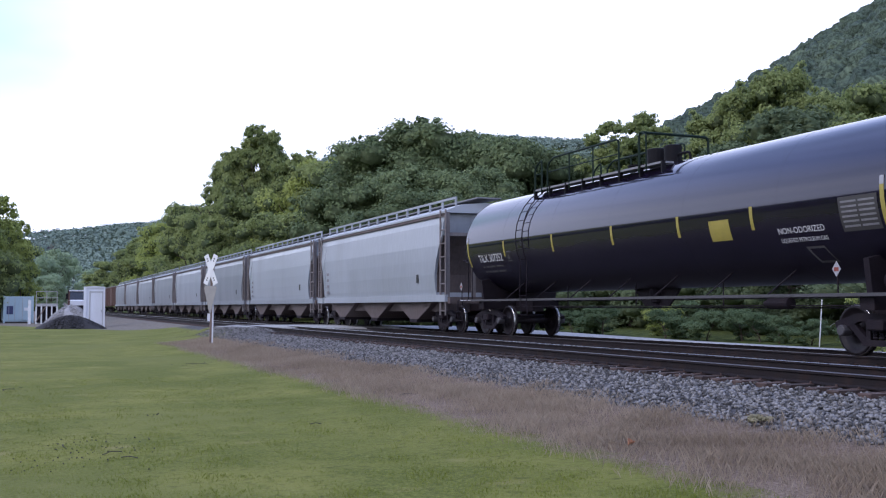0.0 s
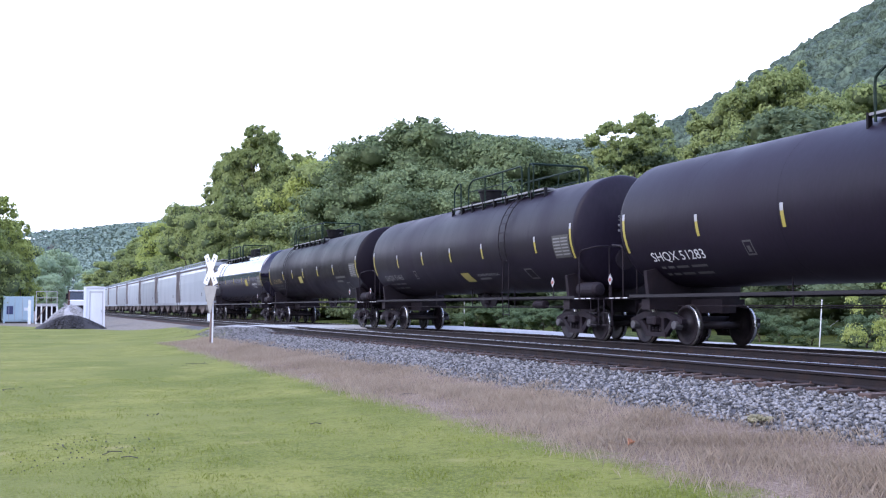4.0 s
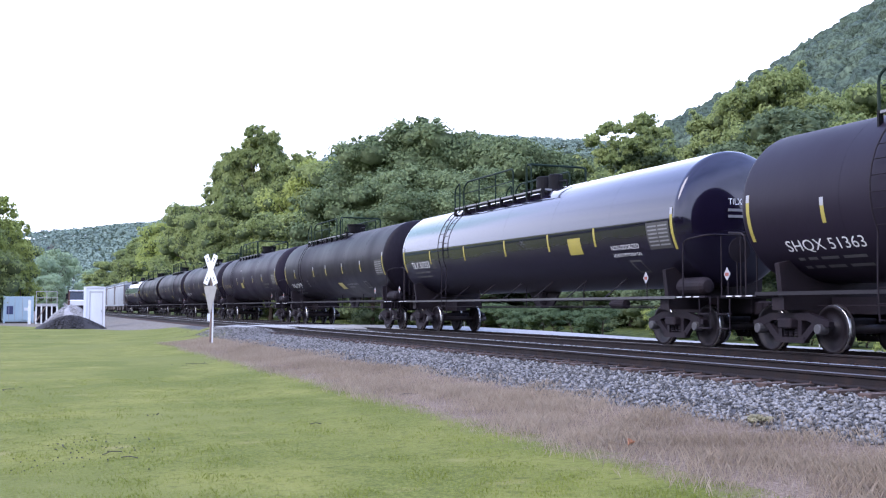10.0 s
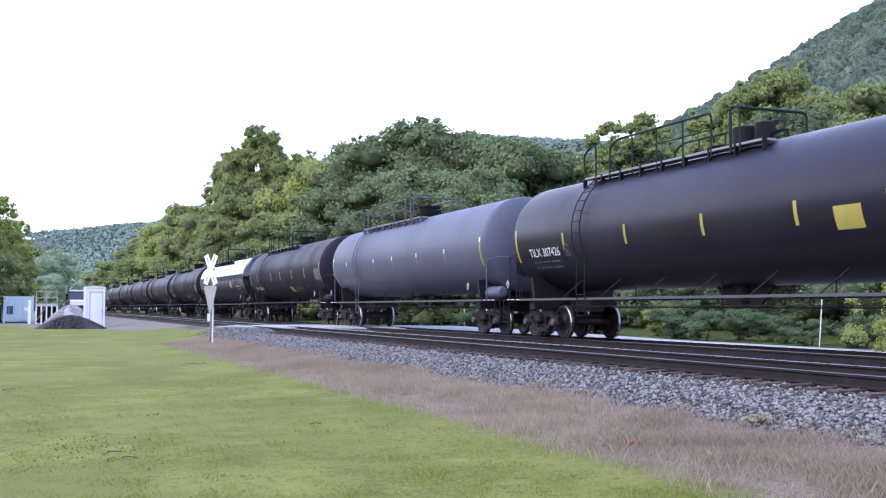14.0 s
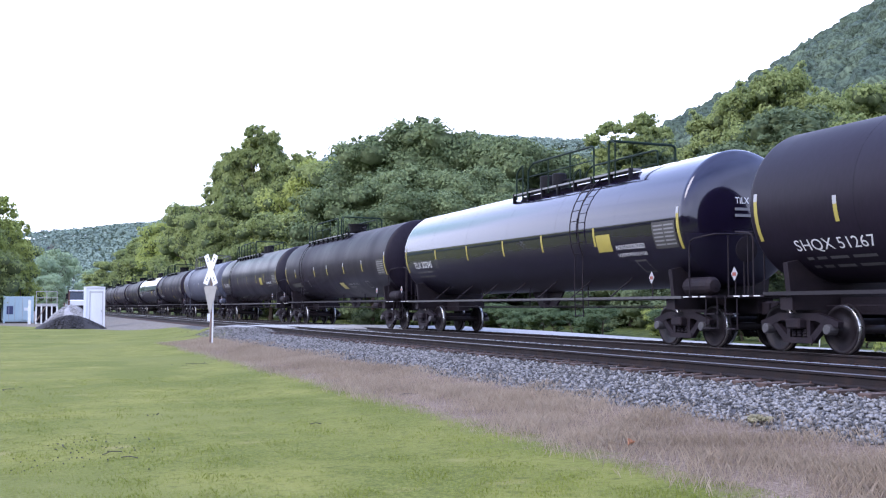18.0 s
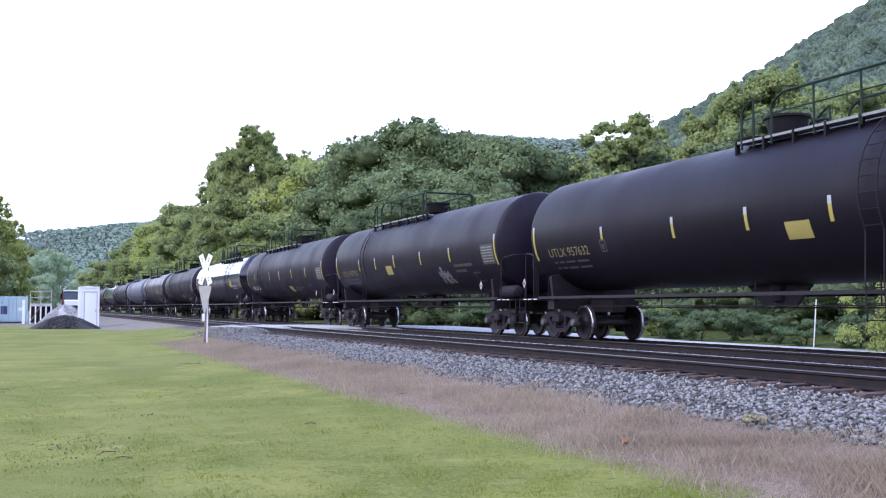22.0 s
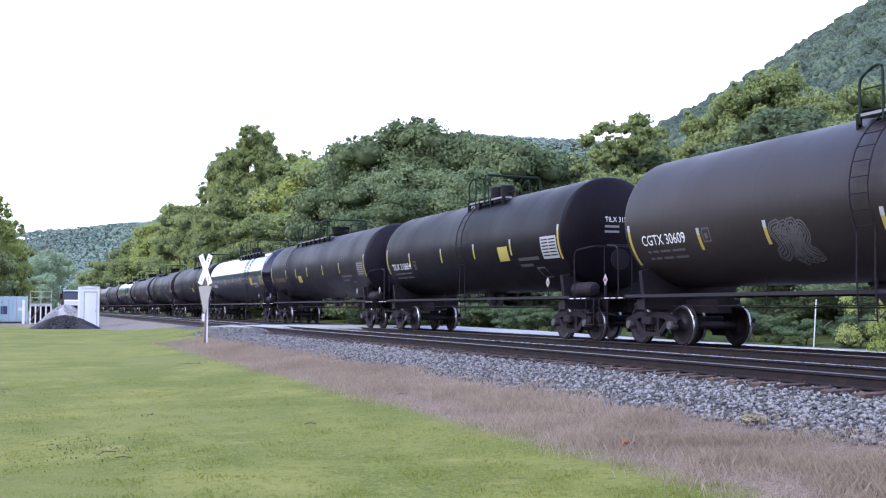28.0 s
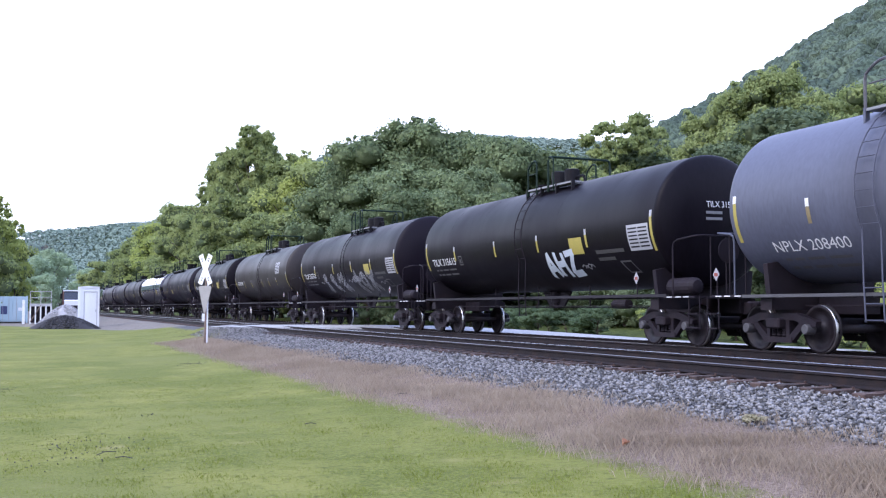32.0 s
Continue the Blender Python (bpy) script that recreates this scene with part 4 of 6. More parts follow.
    if seed % 2 == 0:
        part("brake_cylinder", spun([(-0.42, 0.03), (-0.4, 0.12), (0.25, 0.12), (0.3, 0.08), (0.42, 0.05)], "Y", 14, at=(-0.6, at(0.80), 0.95)), "steel", car)
    # ladder on the flank, up to the top deck
    yl = at(ladder)
    lad = bmesh.new()
    top = az + R
    for d in (-0.22, 0.22):
        chain = [(-1.47, yl + d, 0.62), (-1.50, yl + d, 1.3)]
        chain += [(-(R + 0.10) * math.cos(math.radians(a)), yl + d, az + (R + 0.10) * math.sin(math.radians(a))) for a in range(-25, 76, 10)]
        tube(lad, chain, 0.016, 5)
    for z in (0.65, 0.93, 1.2):
        tube(lad, [(-1.49, yl - 0.22, z), (-1.49, yl + 0.22, z)], 0.012, 4)
    for a in range(-22, 76, 10):
        p = (-(R + 0.10) * math.cos(math.radians(a)), az + (R + 0.10) * math.sin(math.radians(a)))
        tube(lad, [(p[0], yl - 0.22, p[1]), (p[0], yl + 0.22, p[1])], 0.012, 4)
    part("ladder", lad, "steel" if paint != "grey" else "grey", car)
    # top deck, its legs, rails, and the fittings housing
    y0, y1 = at(deck[0]), at(deck[1])
    zt = top + 0.03
    deck_ob = part("walkway", boxed(-0.98, -0.66, y1, y0, zt - 0.17, zt - 0.12), "walk", car, "pale grating walkway")
    part("far_walkway", boxed(0.66, 0.98, y1, y0, zt - 0.17, zt - 0.12), "walk", deck_ob)
    n = max(3, int((y0 - y1) / 0.9))
    for k in range(n + 1):
        y = y0 + (y1 - y0) * k / n
        part("bracket", boxed(-1.0, -0.9, y - 0.025, y + 0.025, zt - 0.46, zt - 0.11), "black" if rail_paint != "sill" else "grey", deck_ob)
    for f0, f1 in rails:
        a, b = at(f0), at(f1)
        for x, hh in ((-0.97, 0.68), (0.97, 0.68)):
            zl = zt - 0.3
            bm = tubed(bent([(x, a, zl), (x, a, zt + hh - 0.18), (x, a - 0.35, zt + hh), (x, b, zt + hh), (x, b, zl)], 0.12), 0.029)
            m = max(1, int((a - b) / 1.1))
            for k in range(1, m):
                y = a + (b - a) * k / m
                tube(bm, [(x, y, zl), (x, y, zt + hh)], 0.024)
            tube(bm, [(x, a - 0.1, zt + hh * 0.45), (x, b, zt + hh * 0.45)], 0.016)
            part("guard_rail", bm, rail_paint, deck_ob)
    for q in hoops:
        zh, yh = zt + 0.70, at(q)
        bm = tubed(bent([(-0.99, yh, zt - 0.3), (-0.99, yh, zh), (0.99, yh, zh - 0.02), (0.99, yh, zt - 0.3)], 0.12), 0.036)
        tube(bm, [(-0.99, yh - 0.32, zt - 0.3), (-0.99, yh - 0.32, zh - 0.1), (-0.95, yh - 0.05, zh)], 0.022)
        part("guard_hoop", bm, rail_paint, deck_ob)
    yd = at(dome)
    if dome_kind == "drum":
        hd = spun([(top - 0.08, 0.52), (top + 0.02, 0.50), (top + 0.04, 0.46), (top + 0.34, 0.46), (top + 0.35, 0.50), (top + 0.40, 0.50), (top + 0.42, 0.44), (top + 0.44, 0.05)], "Z", 24, at=(0, yd, 0))
        part("fittings_housing", hd, "black", car, smooth=False)
    elif dome_kind == "bowl":
        hd = spun([(top - 0.08, 0.30), (top + 0.03, 0.30), (top + 0.08, 0.38), (top + 0.38, 0.44), (top + 0.40, 0.48), (top + 0.45, 0.48), (top + 0.47, 0.05)], "Z", 24, at=(0, yd, 0))
        part("fittings_housing", hd, "black", car)
    else:
        for q, w in ((0.2, 0.28), (-0.5, 0.22)):
            hd = bmesh.new()
            spun([(top - 0.1, w), (top + 0.45, w), (top + 0.47, w - 0.04), (top + 0.49, 0.05)], "Z", 20, hd, (0, yd + q, 0))
            part("fittings_housing", hd, "black" if dome_kind == "pair" else paint, car)
    part("manway_cover", spun([(top - 0.03, 0.3), (top + 0.10, 0.3), (top + 0.12, 0.33), (top + 0.15, 0.33), (top + 0.17, 0.1)], "Z", 18, at=(0, yd + 1.05, 0)), "black", car)
    part("vent_pipe", tubed(bent([(0, yd - 0.7, top - 0.05), (0, yd - 0.7, top + 0.22), (0, yd - 1.25, top + 0.22), (0, yd - 1.25, top - 0.02)], 0.1), 0.035), "black", car)
    # reflective stripes
    for i, q in enumerate(stripes):
        end = i in (0, len(stripes) - 1)
        y = at(q) if not end else (half - inset if i == 0 else -half + inset)
        h = 0.46 if end else 0.23
        st = part("reflector_stripe", patch(y + 0.05, y - 0.05, stripe_z - h, stripe_z + h, az, R, 0.005), "yellow" if (end or paint != "grey") else "ymark", tank)
        if not braces or end:
            part("stripe_top", patch(y + 0.05, y - 0.05, stripe_z + h - 0.15, stripe_z + h, az, R, 0.008), "placard" if paint != "grey" else "white", st)
    # lettering and stencilled data
    y = half - text_at
    if mark:
        me = glyphs(mark, 0.34)
        wide = max(v.co.x for v in me.vertices)
        hang("car_number", wrapped(me, y, text_z, az, R, text_w / wide), letters if letters != "ylet" else "ymark", tank, "stencilled letters and figures")
    else:
        part("car_number", patch(y, y - text_w, text_z, text_z + 0.22, az, R), "faint", tank)
    small = "faint_spray" if letters != "ylet" else "faint"
    for z in (text_z - 0.17, text_z - 0.32):
        for q0, q1 in ((0.06, 0.14), (0.19, 0.31), (0.36, 0.58), (0.64, 0.92)):
            part("small_stencil", patch(y - q0 * text_w, y - q1 * text_w, z, z + 0.05, az, R), small, tank)
    yx = half - box_at
    fr = part("data_box", patch(yx, yx - 0.28, box_z, box_z + 0.3, az, R), small, tank)
    part("box_inside", patch(yx - 0.03, yx - 0.25, box_z + 0.035, box_z + 0.265, az, R, 0.009), paint, fr)
    part("box_letter", patch(yx - 0.09, yx - 0.19, box_z + 0.07, box_z + 0.19, az, R, 0.012), small, fr)
    yb = -half + inset + data_at
    if paint != "grey":
        data = part("data_block", patch(yb + 0.95, yb, data_z, data_z + 0.6, az, R), "faint" if block == "dim" else "placard", tank)
        for k in range(6):
            for q0, q1 in ((0.06, 0.45), (0.5, 0.89)):
                part("data_line", patch(yb + q1, yb + q0, data_z + 0.07 + k * 0.085, data_z + 0.105 + k * 0.085, az, R, 0.009), "dim" if block == "dim" else "black", data)
    yq = at(square)
    if square_kind == "square":
        low, high = (2.24, 2.66) if letters != "ylet" else (2.14, 2.47)
        part("yellow_notice", patch(yq, yq - 0.70, low, high, az, R), "yellow" if letters != "ylet" else "ylet", tank)
    elif square_kind == "tilt":
        part("yellow_notice", patch(yq, yq - 0.68, 1.72, 2.0, az, R, skew=0.2), "ylet", tank)
    if paint == "gloss" or (square_kind == "square" and letters == "white" and block == "dim"):
        words("NON-ODORIZED", 0.17, at(0.86), 2.26, az, R, 0.98, "white", tank)
        words("LIQUEFIED PETROLEUM GAS", 0.12, at(0.86), 2.1, az, R, 0.86, "white" if paint == "gloss" else "dim", tank)
    elif square_kind == "tilt":
        words("LIQUEFIED PETROLEUM GAS", 0.13, at(square + 0.064), 1.87, az, R, 1.05, "dim", tank)
    elif paint != "grey":
        part("commodity_stencil", patch(at(0.813), at(0.9), 2.2, 2.29, az, R), "faint", tank)
        part("commodity_stencil", patch(at(0.813), at(0.865), 2.03, 2.11, az, R), "faint", tank)
    if square_kind == "tilt":
        part("commodity_stencil", patch(at(square + 0.068), at(square + 0.118), 1.76, 1.82, az, R), small, tank)
    yf = -half + frame_at
    fr = part("stencil_frame", patch(yf, yf - 0.5, 1.70, 2.0, az, R, skew=0.12), small, tank)
    part("frame_inside", patch(yf - 0.05, yf - 0.45, 1.74, 1.96, az, R, 0.009, skew=0.09), paint, fr)
    # the number and small marks on the trailing head
    ink = "ymark" if letters == "ylet" else letters
    if mark:
        me = glyphs(mark, 0.2)
        for v in me.vertices:
            v.co = Vector((v.co.x * 0.85 - 0.38, -th - 0.004 + 0.30 * ((v.co.x * 0.85 - 0.38) ** 2 + (3.14 + v.co.y - az) ** 2) / (R * R) - 0.02, 3.14 + v.co.y))
        hang("head_number", me, ink, tank)
    for k, w in enumerate((0.42, 0.42)):
        part("end_stencil", boxed(-0.38, -0.38 + w, -th + 0.02, -th - 0.005, 2.99 - k * 0.14, 3.05 - k * 0.14), "dim", tank)
    for kind, q, z, w, h, stroke, thick in graffiti:
        if stroke in LETTER:
            mid = part("graffiti", sprayed(at(q), z, az, R, stroke, w, h, thick), kind, tank, "sprayed scrawl")
            if stroke != "wave":
                for ring in (0.11 * h, 0.2 * h):
                    part("outline", sprayed(at(q), z, az, R, stroke, w, h, thick * 0.8, ring), kind, mid)
        else:
            letter = bmesh.new()
            for k, line in enumerate(BLOCK[stroke]):
                sprayed(at(q), z, az, R, line, w, h, thick, 0.0, letter, 0.002 * k)
            part("graffiti", letter, kind, tank, "bold pale sprayed letter")
    return car


def hopper_car(length, seed):
    """A covered hopper with bowed grey flanks, sloping ends, open end frames, roof rails and three bays."""
    car = empty("covered_hopper", Matrix(), "weathered light grey covered hopper car with bowed sides", "hopper car", "cars of the train")
    half = length / 2
    bl = half - 1.25
    # levels of the body: half width, height, half length; the ends slope inwards below
    levels = [(1.50, 1.15, bl - 0.25), (1.55, 1.5, bl - 0.32), (1.585, 2.0, bl - 0.30), (1.59, 2.5, bl - 0.14), (1.58, 3.0, bl + 0.12), (1.55, 3.35, bl + 0.34), (1.52, 3.75, bl + 0.40), (1.42, 4.1, bl + 0.42)]
    bm = bmesh.new()
    rings = [[bm.verts.new((sx * x, sy * y, z)) for sx, sy in ((-1, -1), (1, -1), (1, 1), (-1, 1))] for x, z, y in levels]
    for p, q in zip(rings, rings[1:]):
        for k in range(4):
            bm.faces.new((p[k], p[(k + 1) % 4], q[(k + 1) % 4], q[k]))
    bm.faces.new(rings[0][::-1])
    bm.faces.new(rings[-1])
    bmesh.ops.recalc_face_normals(bm, faces=bm.faces[:])
    body = part("body", bm, "hopper", car)
    part("roof", prism([(-1.53, 4.1), (-1.53, 4.16), (-0.9, 4.40), (0, 4.47), (0.9, 4.40), (1.53, 4.16), (1.53, 4.1)], -bl - 0.62, bl + 0.62, "Y"), "hopper", car)
    for s in (-1, 1):
        part("side_sill", boxed(s * 1.61, s * 1.48, -half + 0.5, half - 0.5, 1.06, 1.30), "hopper", car)
        # dark strip painted below the roof edge as its shadow line
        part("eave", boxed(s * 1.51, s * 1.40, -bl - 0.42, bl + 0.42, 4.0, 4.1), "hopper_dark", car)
        truck(car, s * (half - 2.0))
        coupler(car, s * half, s)
        e = s * bl
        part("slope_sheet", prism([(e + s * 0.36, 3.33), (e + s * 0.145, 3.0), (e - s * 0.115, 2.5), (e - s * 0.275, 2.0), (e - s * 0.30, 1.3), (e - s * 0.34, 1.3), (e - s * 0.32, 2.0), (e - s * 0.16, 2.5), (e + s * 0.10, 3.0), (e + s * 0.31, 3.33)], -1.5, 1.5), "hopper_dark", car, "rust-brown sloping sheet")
        fr = part("end_frame", boxed(-1.50, 1.50, s * (half - 0.3), s * (half - 0.6), 1.0, 1.22), "hopper_dark", car)
        for x in (-1.45, -0.5, 0.5, 1.45):
            part("end_post", boxed(x - 0.06, x + 0.06, s * (half - 0.58), s * (half - 0.68), 1.2, 3.4 if abs(x) < 1 else 4.12), "hopper_rust", fr)
        part("end_beam", boxed(-1.45, 1.45, s * (half - 0.58), s * (half - 0.66), 3.3, 3.42), "hopper_rust", fr)
        for x in (-1.56, 1.56):
            lad = bmesh.new()
            for y in (half - 0.55, half - 1.05):
                tube(lad, [(x, s * y, 0.6), (x, s * y, 4.2)], 0.035, 5)
            for k in range(8):
                tube(lad, [(x, s * (half - 0.55), 0.75 + k * 0.46), (x, s * (half - 1.05), 0.75 + k * 0.46)], 0.022, 4)
            part("end_ladder", lad, "hopper_rust", car, "rusty end ladder")
    part("centre_sill", boxed(-0.2, 0.2, -half + 0.3, half - 0.3, 0.75, 1.1), "steel", car)
    for k in (-1, 0, 1):
        y = k * bl * 0.62
        q = bl * 0.30
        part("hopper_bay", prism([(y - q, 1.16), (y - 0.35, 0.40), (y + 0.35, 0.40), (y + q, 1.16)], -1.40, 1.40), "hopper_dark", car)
        part("gate", boxed(-1.42, 1.42, y - 0.42, y + 0.42, 0.32, 0.44), "steel", car)
    # added dark block that closes the bright gaps between the bays
    part("bay_frame", boxed(-1.2, 1.2, -bl + 0.4, bl - 0.4, 0.72, 1.14), "hopper_dark", car)
    part("roof_walk", boxed(-0.45, 0.45, -half + 0.4, half - 0.4, 4.60, 4.64), "walk", car)
    for s in (-1, 1):
        x = s * 1.08
        rail = part("roof_rail", boxed(x - 0.03, x + 0.03, -bl - 0.5, bl + 0.5, 4.60, 4.67), "hopper", car)
        for k in range(14):
            y = (-bl - 0.45) + k * (2 * bl + 0.9) / 13
            part("rail_post", boxed(x - 0.028, x + 0.028, y - 0.045, y + 0.045, 4.28, 4.60), "hopper", rail)
    for k in range(4):
        part("hatch_cover", boxed(-0.32, 0.32, -bl + bl * (k + 0.2) / 2, -bl + bl * (k + 0.8) / 2, 4.44, 4.56, bevel=0.02), "hopper", car)
    part("stencil", boxed(-1.594, -1.589, -bl + 2.2, -bl + 1.95, 1.75, 2.05), "black_bar", body)
    for k in range(4):
        part("stencil", boxed(-1.594, -1.589, bl - 0.9, bl - 1.3, 1.5 + k * 0.28, 1.62 + k * 0.28), "grime", body)
    return car


def box_car(length):
    car = empty("box_car", Matrix(), "rust-brown steel box car with ribbed sides", "box car", "cars of the train")
    half = length / 2
    part("body", boxed(-1.5, 1.5, -half + 0.5, half - 0.5, 1.05, 4.2, bevel=0.05), "boxcar", car)
    for k in range(14):
        y = -half + 0.8 + k * (length - 1.6) / 13
        part("rib", boxed(-1.55, -1.49, y - 0.05, y + 0.05, 1.1, 4.1), "boxcar", car)
    part("door", boxed(-1.57, -1.5, -1.5, 1.5, 1.2, 4.0, bevel=0.02), "boxcar", car)
    part("roof", boxed(-1.55, 1.55, -half + 0.45, half - 0.45, 4.2, 4.28), "walk", car)
    for s in (-1, 1):
        truck(car, s * (half - 2.0))
        coupler(car, s * half, s)
    return car


# The train, from its trailing couplings forward: place along the track of every coupling at the clip's start.
COUPLING = [34.12, 13.04, -7.56, -27.6, -47.98, -68.46, -88.68, -109.75, -129.85, -150.06, -170.9, -191.2, -212.27, -233.02, -253.36, -273.91, -295.09, -315.6, -333.72, -351.9, -370.2, -388.5, -408.6]
BLACK = "weathered matte black tank car with yellow reflector stripes"
GLOSSY = "glossy black tank car with green guard rails and yellow stripes"
shiny = dict(paint="gloss", label=GLOSSY, braces=True, dome_kind="pair", stripes=(0, 0.168, 0.343, 0.52, 0.679, 0.821, 1), square=0.742)
shiny_turned = dict(shiny, flip=True, stripes=(0, 0.185, 0.343, 0.5, 0.644, 0.807, 1), square=0.812)
flat = dict(paint="matte", label=BLACK, dome_kind="bowl", square_kind="tilt", text_z=1.93, text_at=2.24, text_w=2.1, box_at=5.8, box_z=1.92, frame_at=4.7, ladder=0.229, deck=(0.19, 0.61), dome=0.515, rails=((0.19, 0.225), (0.265, 0.51)), hoops=(0.55,), stripes=(0, 0.14, 0.37, 0.508, 0.672, 0.836, 1), square=0.6)
flat_turned = dict(flat, flip=True, stripes=(0, 0.187, 0.348, 0.509, 0.668, 0.89, 1), square=0.541)
union = dict(paint="matte", label=BLACK, letters="ylet", dome_kind="bowl", text_z=2.22, text_at=2.13, text_w=2.22, box_at=5.0, ladder=0.255, deck=(0.24, 0.595), dome=0.518, rails=((0.24, 0.262), (0.294, 0.575)), hoops=(0.58,), stripes=(0, 0.213, 0.338, 0.472, 0.64, 0.802, 1), square=0.411)
thick = dict(paint="fresh", label=BLACK, inset=1.82, dome_kind="pair", text_at=2.3, text_w=2.08, box_at=4.7, rail_paint="green", ladder=0.545, deck=(0.5, 0.68), dome=0.53, rails=((0.503, 0.54),), hoops=(0.59,), stripes=(0, 0.214, 0.423, 0.61, 0.79, 1), square=0.73, block="placard")
CARS = [
    dict(shiny, mark="TILX 307352"),
    dict(union, mark="UTLX 957806", paint="fresh"),
    dict(flat_turned, mark="SHQX 51465", letters="dim"),
    dict(flat_turned, mark="SHQX 51283"),
    dict(union, mark="UTLX 957868", graffiti=(("dim", 0.4, 3.15, 0.5, 0.25, "wave", 0.05),)),
    dict(flat, mark="SHQX 51297"),
    dict(shiny, mark="TILX 307353"),
    dict(flat, mark="SHQX 51363"),
    dict(flat, mark="SHQX 5554", letters="spray", paint="grey", label="faded blue-grey tank car with weathered stencils", rail_paint="sill", square_kind="none"),
    dict(flat, mark="TILX 307426", paint="satin", text_z=2.28, square_kind="square", square=0.755, braces=True, dome_kind="pair", text_at=2.15, text_w=1.85, box_at=4.3, box_z=2.24, stripes=(0, 0.178, 0.355, 0.532, 0.699, 0.83, 1)),
    dict(flat),
    dict(shiny_turned, mark="TILX 307345"),
    dict(flat, mark="SHQX 51267"),
    dict(union, mark="UTLX 957710", graffiti=(("dim", 0.718, 1.75, 0.3, 0.3, "hook", 0.025), ("spray", 0.735, 1.72, 0.4, 0.34, "peak", 0.022), ("dim", 0.757, 1.74, 0.4, 0.3, "swan", 0.025), ("dim", 0.735, 2.1, 0.14, 0.14, "loop", 0.02))),
    dict(union, mark="UTLX 957632", flip=True, stripes=(0, 0.228, 0.404, 0.551, 0.687, 0.82, 1), square=0.614),
    dict(shiny_turned, mark="TILX 307367"),
    dict(union, mark="UTLX 957623", square=0.358),
    dict(thick, mark="TILX 315604"),
    dict(thick, paint="brown", label="faded brown-black tank car with yellow stripes and faint graffiti", mark="CGTX 30609", square_kind="none", stripe_z=2.32, text_w=1.75, data_z=2.75, data_at=1.6, stripes=(0, 0.225, 0.369, 0.57, 0.69, 0.82, 1), graffiti=(("faint_spray", 0.375, 1.85, 0.42, 0.6, "hook", 0.04), ("faint_spray", 0.395, 1.75, 0.5, 0.7, "peak", 0.04), ("faint_spray", 0.42, 1.8, 0.4, 0.6, "swan", 0.04), ("faint_spray", 0.58, 1.75, 0.8, 0.6, "peak", 0.04))),
    dict(thick, mark="TILX 315712", label=BLACK + " and grey graffiti", graffiti=(("spray", 0.295, 1.68, 0.65, 0.65, "hook", 0.035), ("spray", 0.37, 1.68, 0.8, 0.62, "swan", 0.035), ("spray", 0.452, 1.66, 1.05, 0.66, "peak", 0.035), ("spray", 0.545, 1.8, 0.9, 0.5, "wave", 0.03), ("spray", 0.612, 1.65, 0.7, 0.65, "tee", 0.035), ("spray", 0.602, 1.72, 0.85, 0.5, "bar", 0.035), ("spray", 0.672, 1.72, 0.7, 0.55, "loop", 0.035), ("spray", 0.735, 1.68, 0.85, 0.6, "slash", 0.035), ("spray", 0.735, 1.68, 0.85, 0.6, "back", 0.035), ("spray", 0.25, 1.85, 0.7, 0.4, "wave", 0.025), ("spray", 0.82, 1.7, 0.9, 0.4, "wave", 0.025))),
    dict(thick, mark="TILX 315615", label=BLACK + " and white graffiti", graffiti=(("pale", 0.623, 1.72, 0.52, 0.6, "block_A", 0.16), ("pale", 0.662, 1.72, 0.52, 0.6, "block_H", 0.16), ("pale", 0.702, 1.72, 0.52, 0.6, "block_Z", 0.16), ("dim", 0.745, 1.8, 0.55, 0.3, "wave", 0.03), ("dim", 0.755, 1.7, 0.5, 0.45, "wave", 0.03))),
    dict(flat, paint="grey", label="blue-grey tank car with white number and yellow stripes", mark="NPLX 208400", rail_paint="sill", square_kind="none", radius=1.57),
]
train = []
for i, spec in enumerate(CARS):
    a, b = COUPLING[i], COUPLING[i + 1]
    train.append((tank_car(a - b, seed=i, **spec), (a + b) / 2))
front = COUPLING[0]
first = hopper_car(18.23, 1)
train.append((first, front + 9.115))
front += 18.23


def copy_car(ob):
    c = copy_thing(ob, Matrix())
    for t in c.children:
        if t.name.startswith("truck"):
            for w in t.children:
                if w.name.startswith("wheelset"):
                    wheelsets.append((w, w.matrix_basis.translation.y))
    return c


for k in range(7):
    train.append((copy_car(first), front + 9.115))
    front += 18.23
brown = box_car(18.23)
train.append((brown, front + 9.115))
for k in range(2):
    front += 18.23
    train.append((copy_car(brown), front + 9.115))


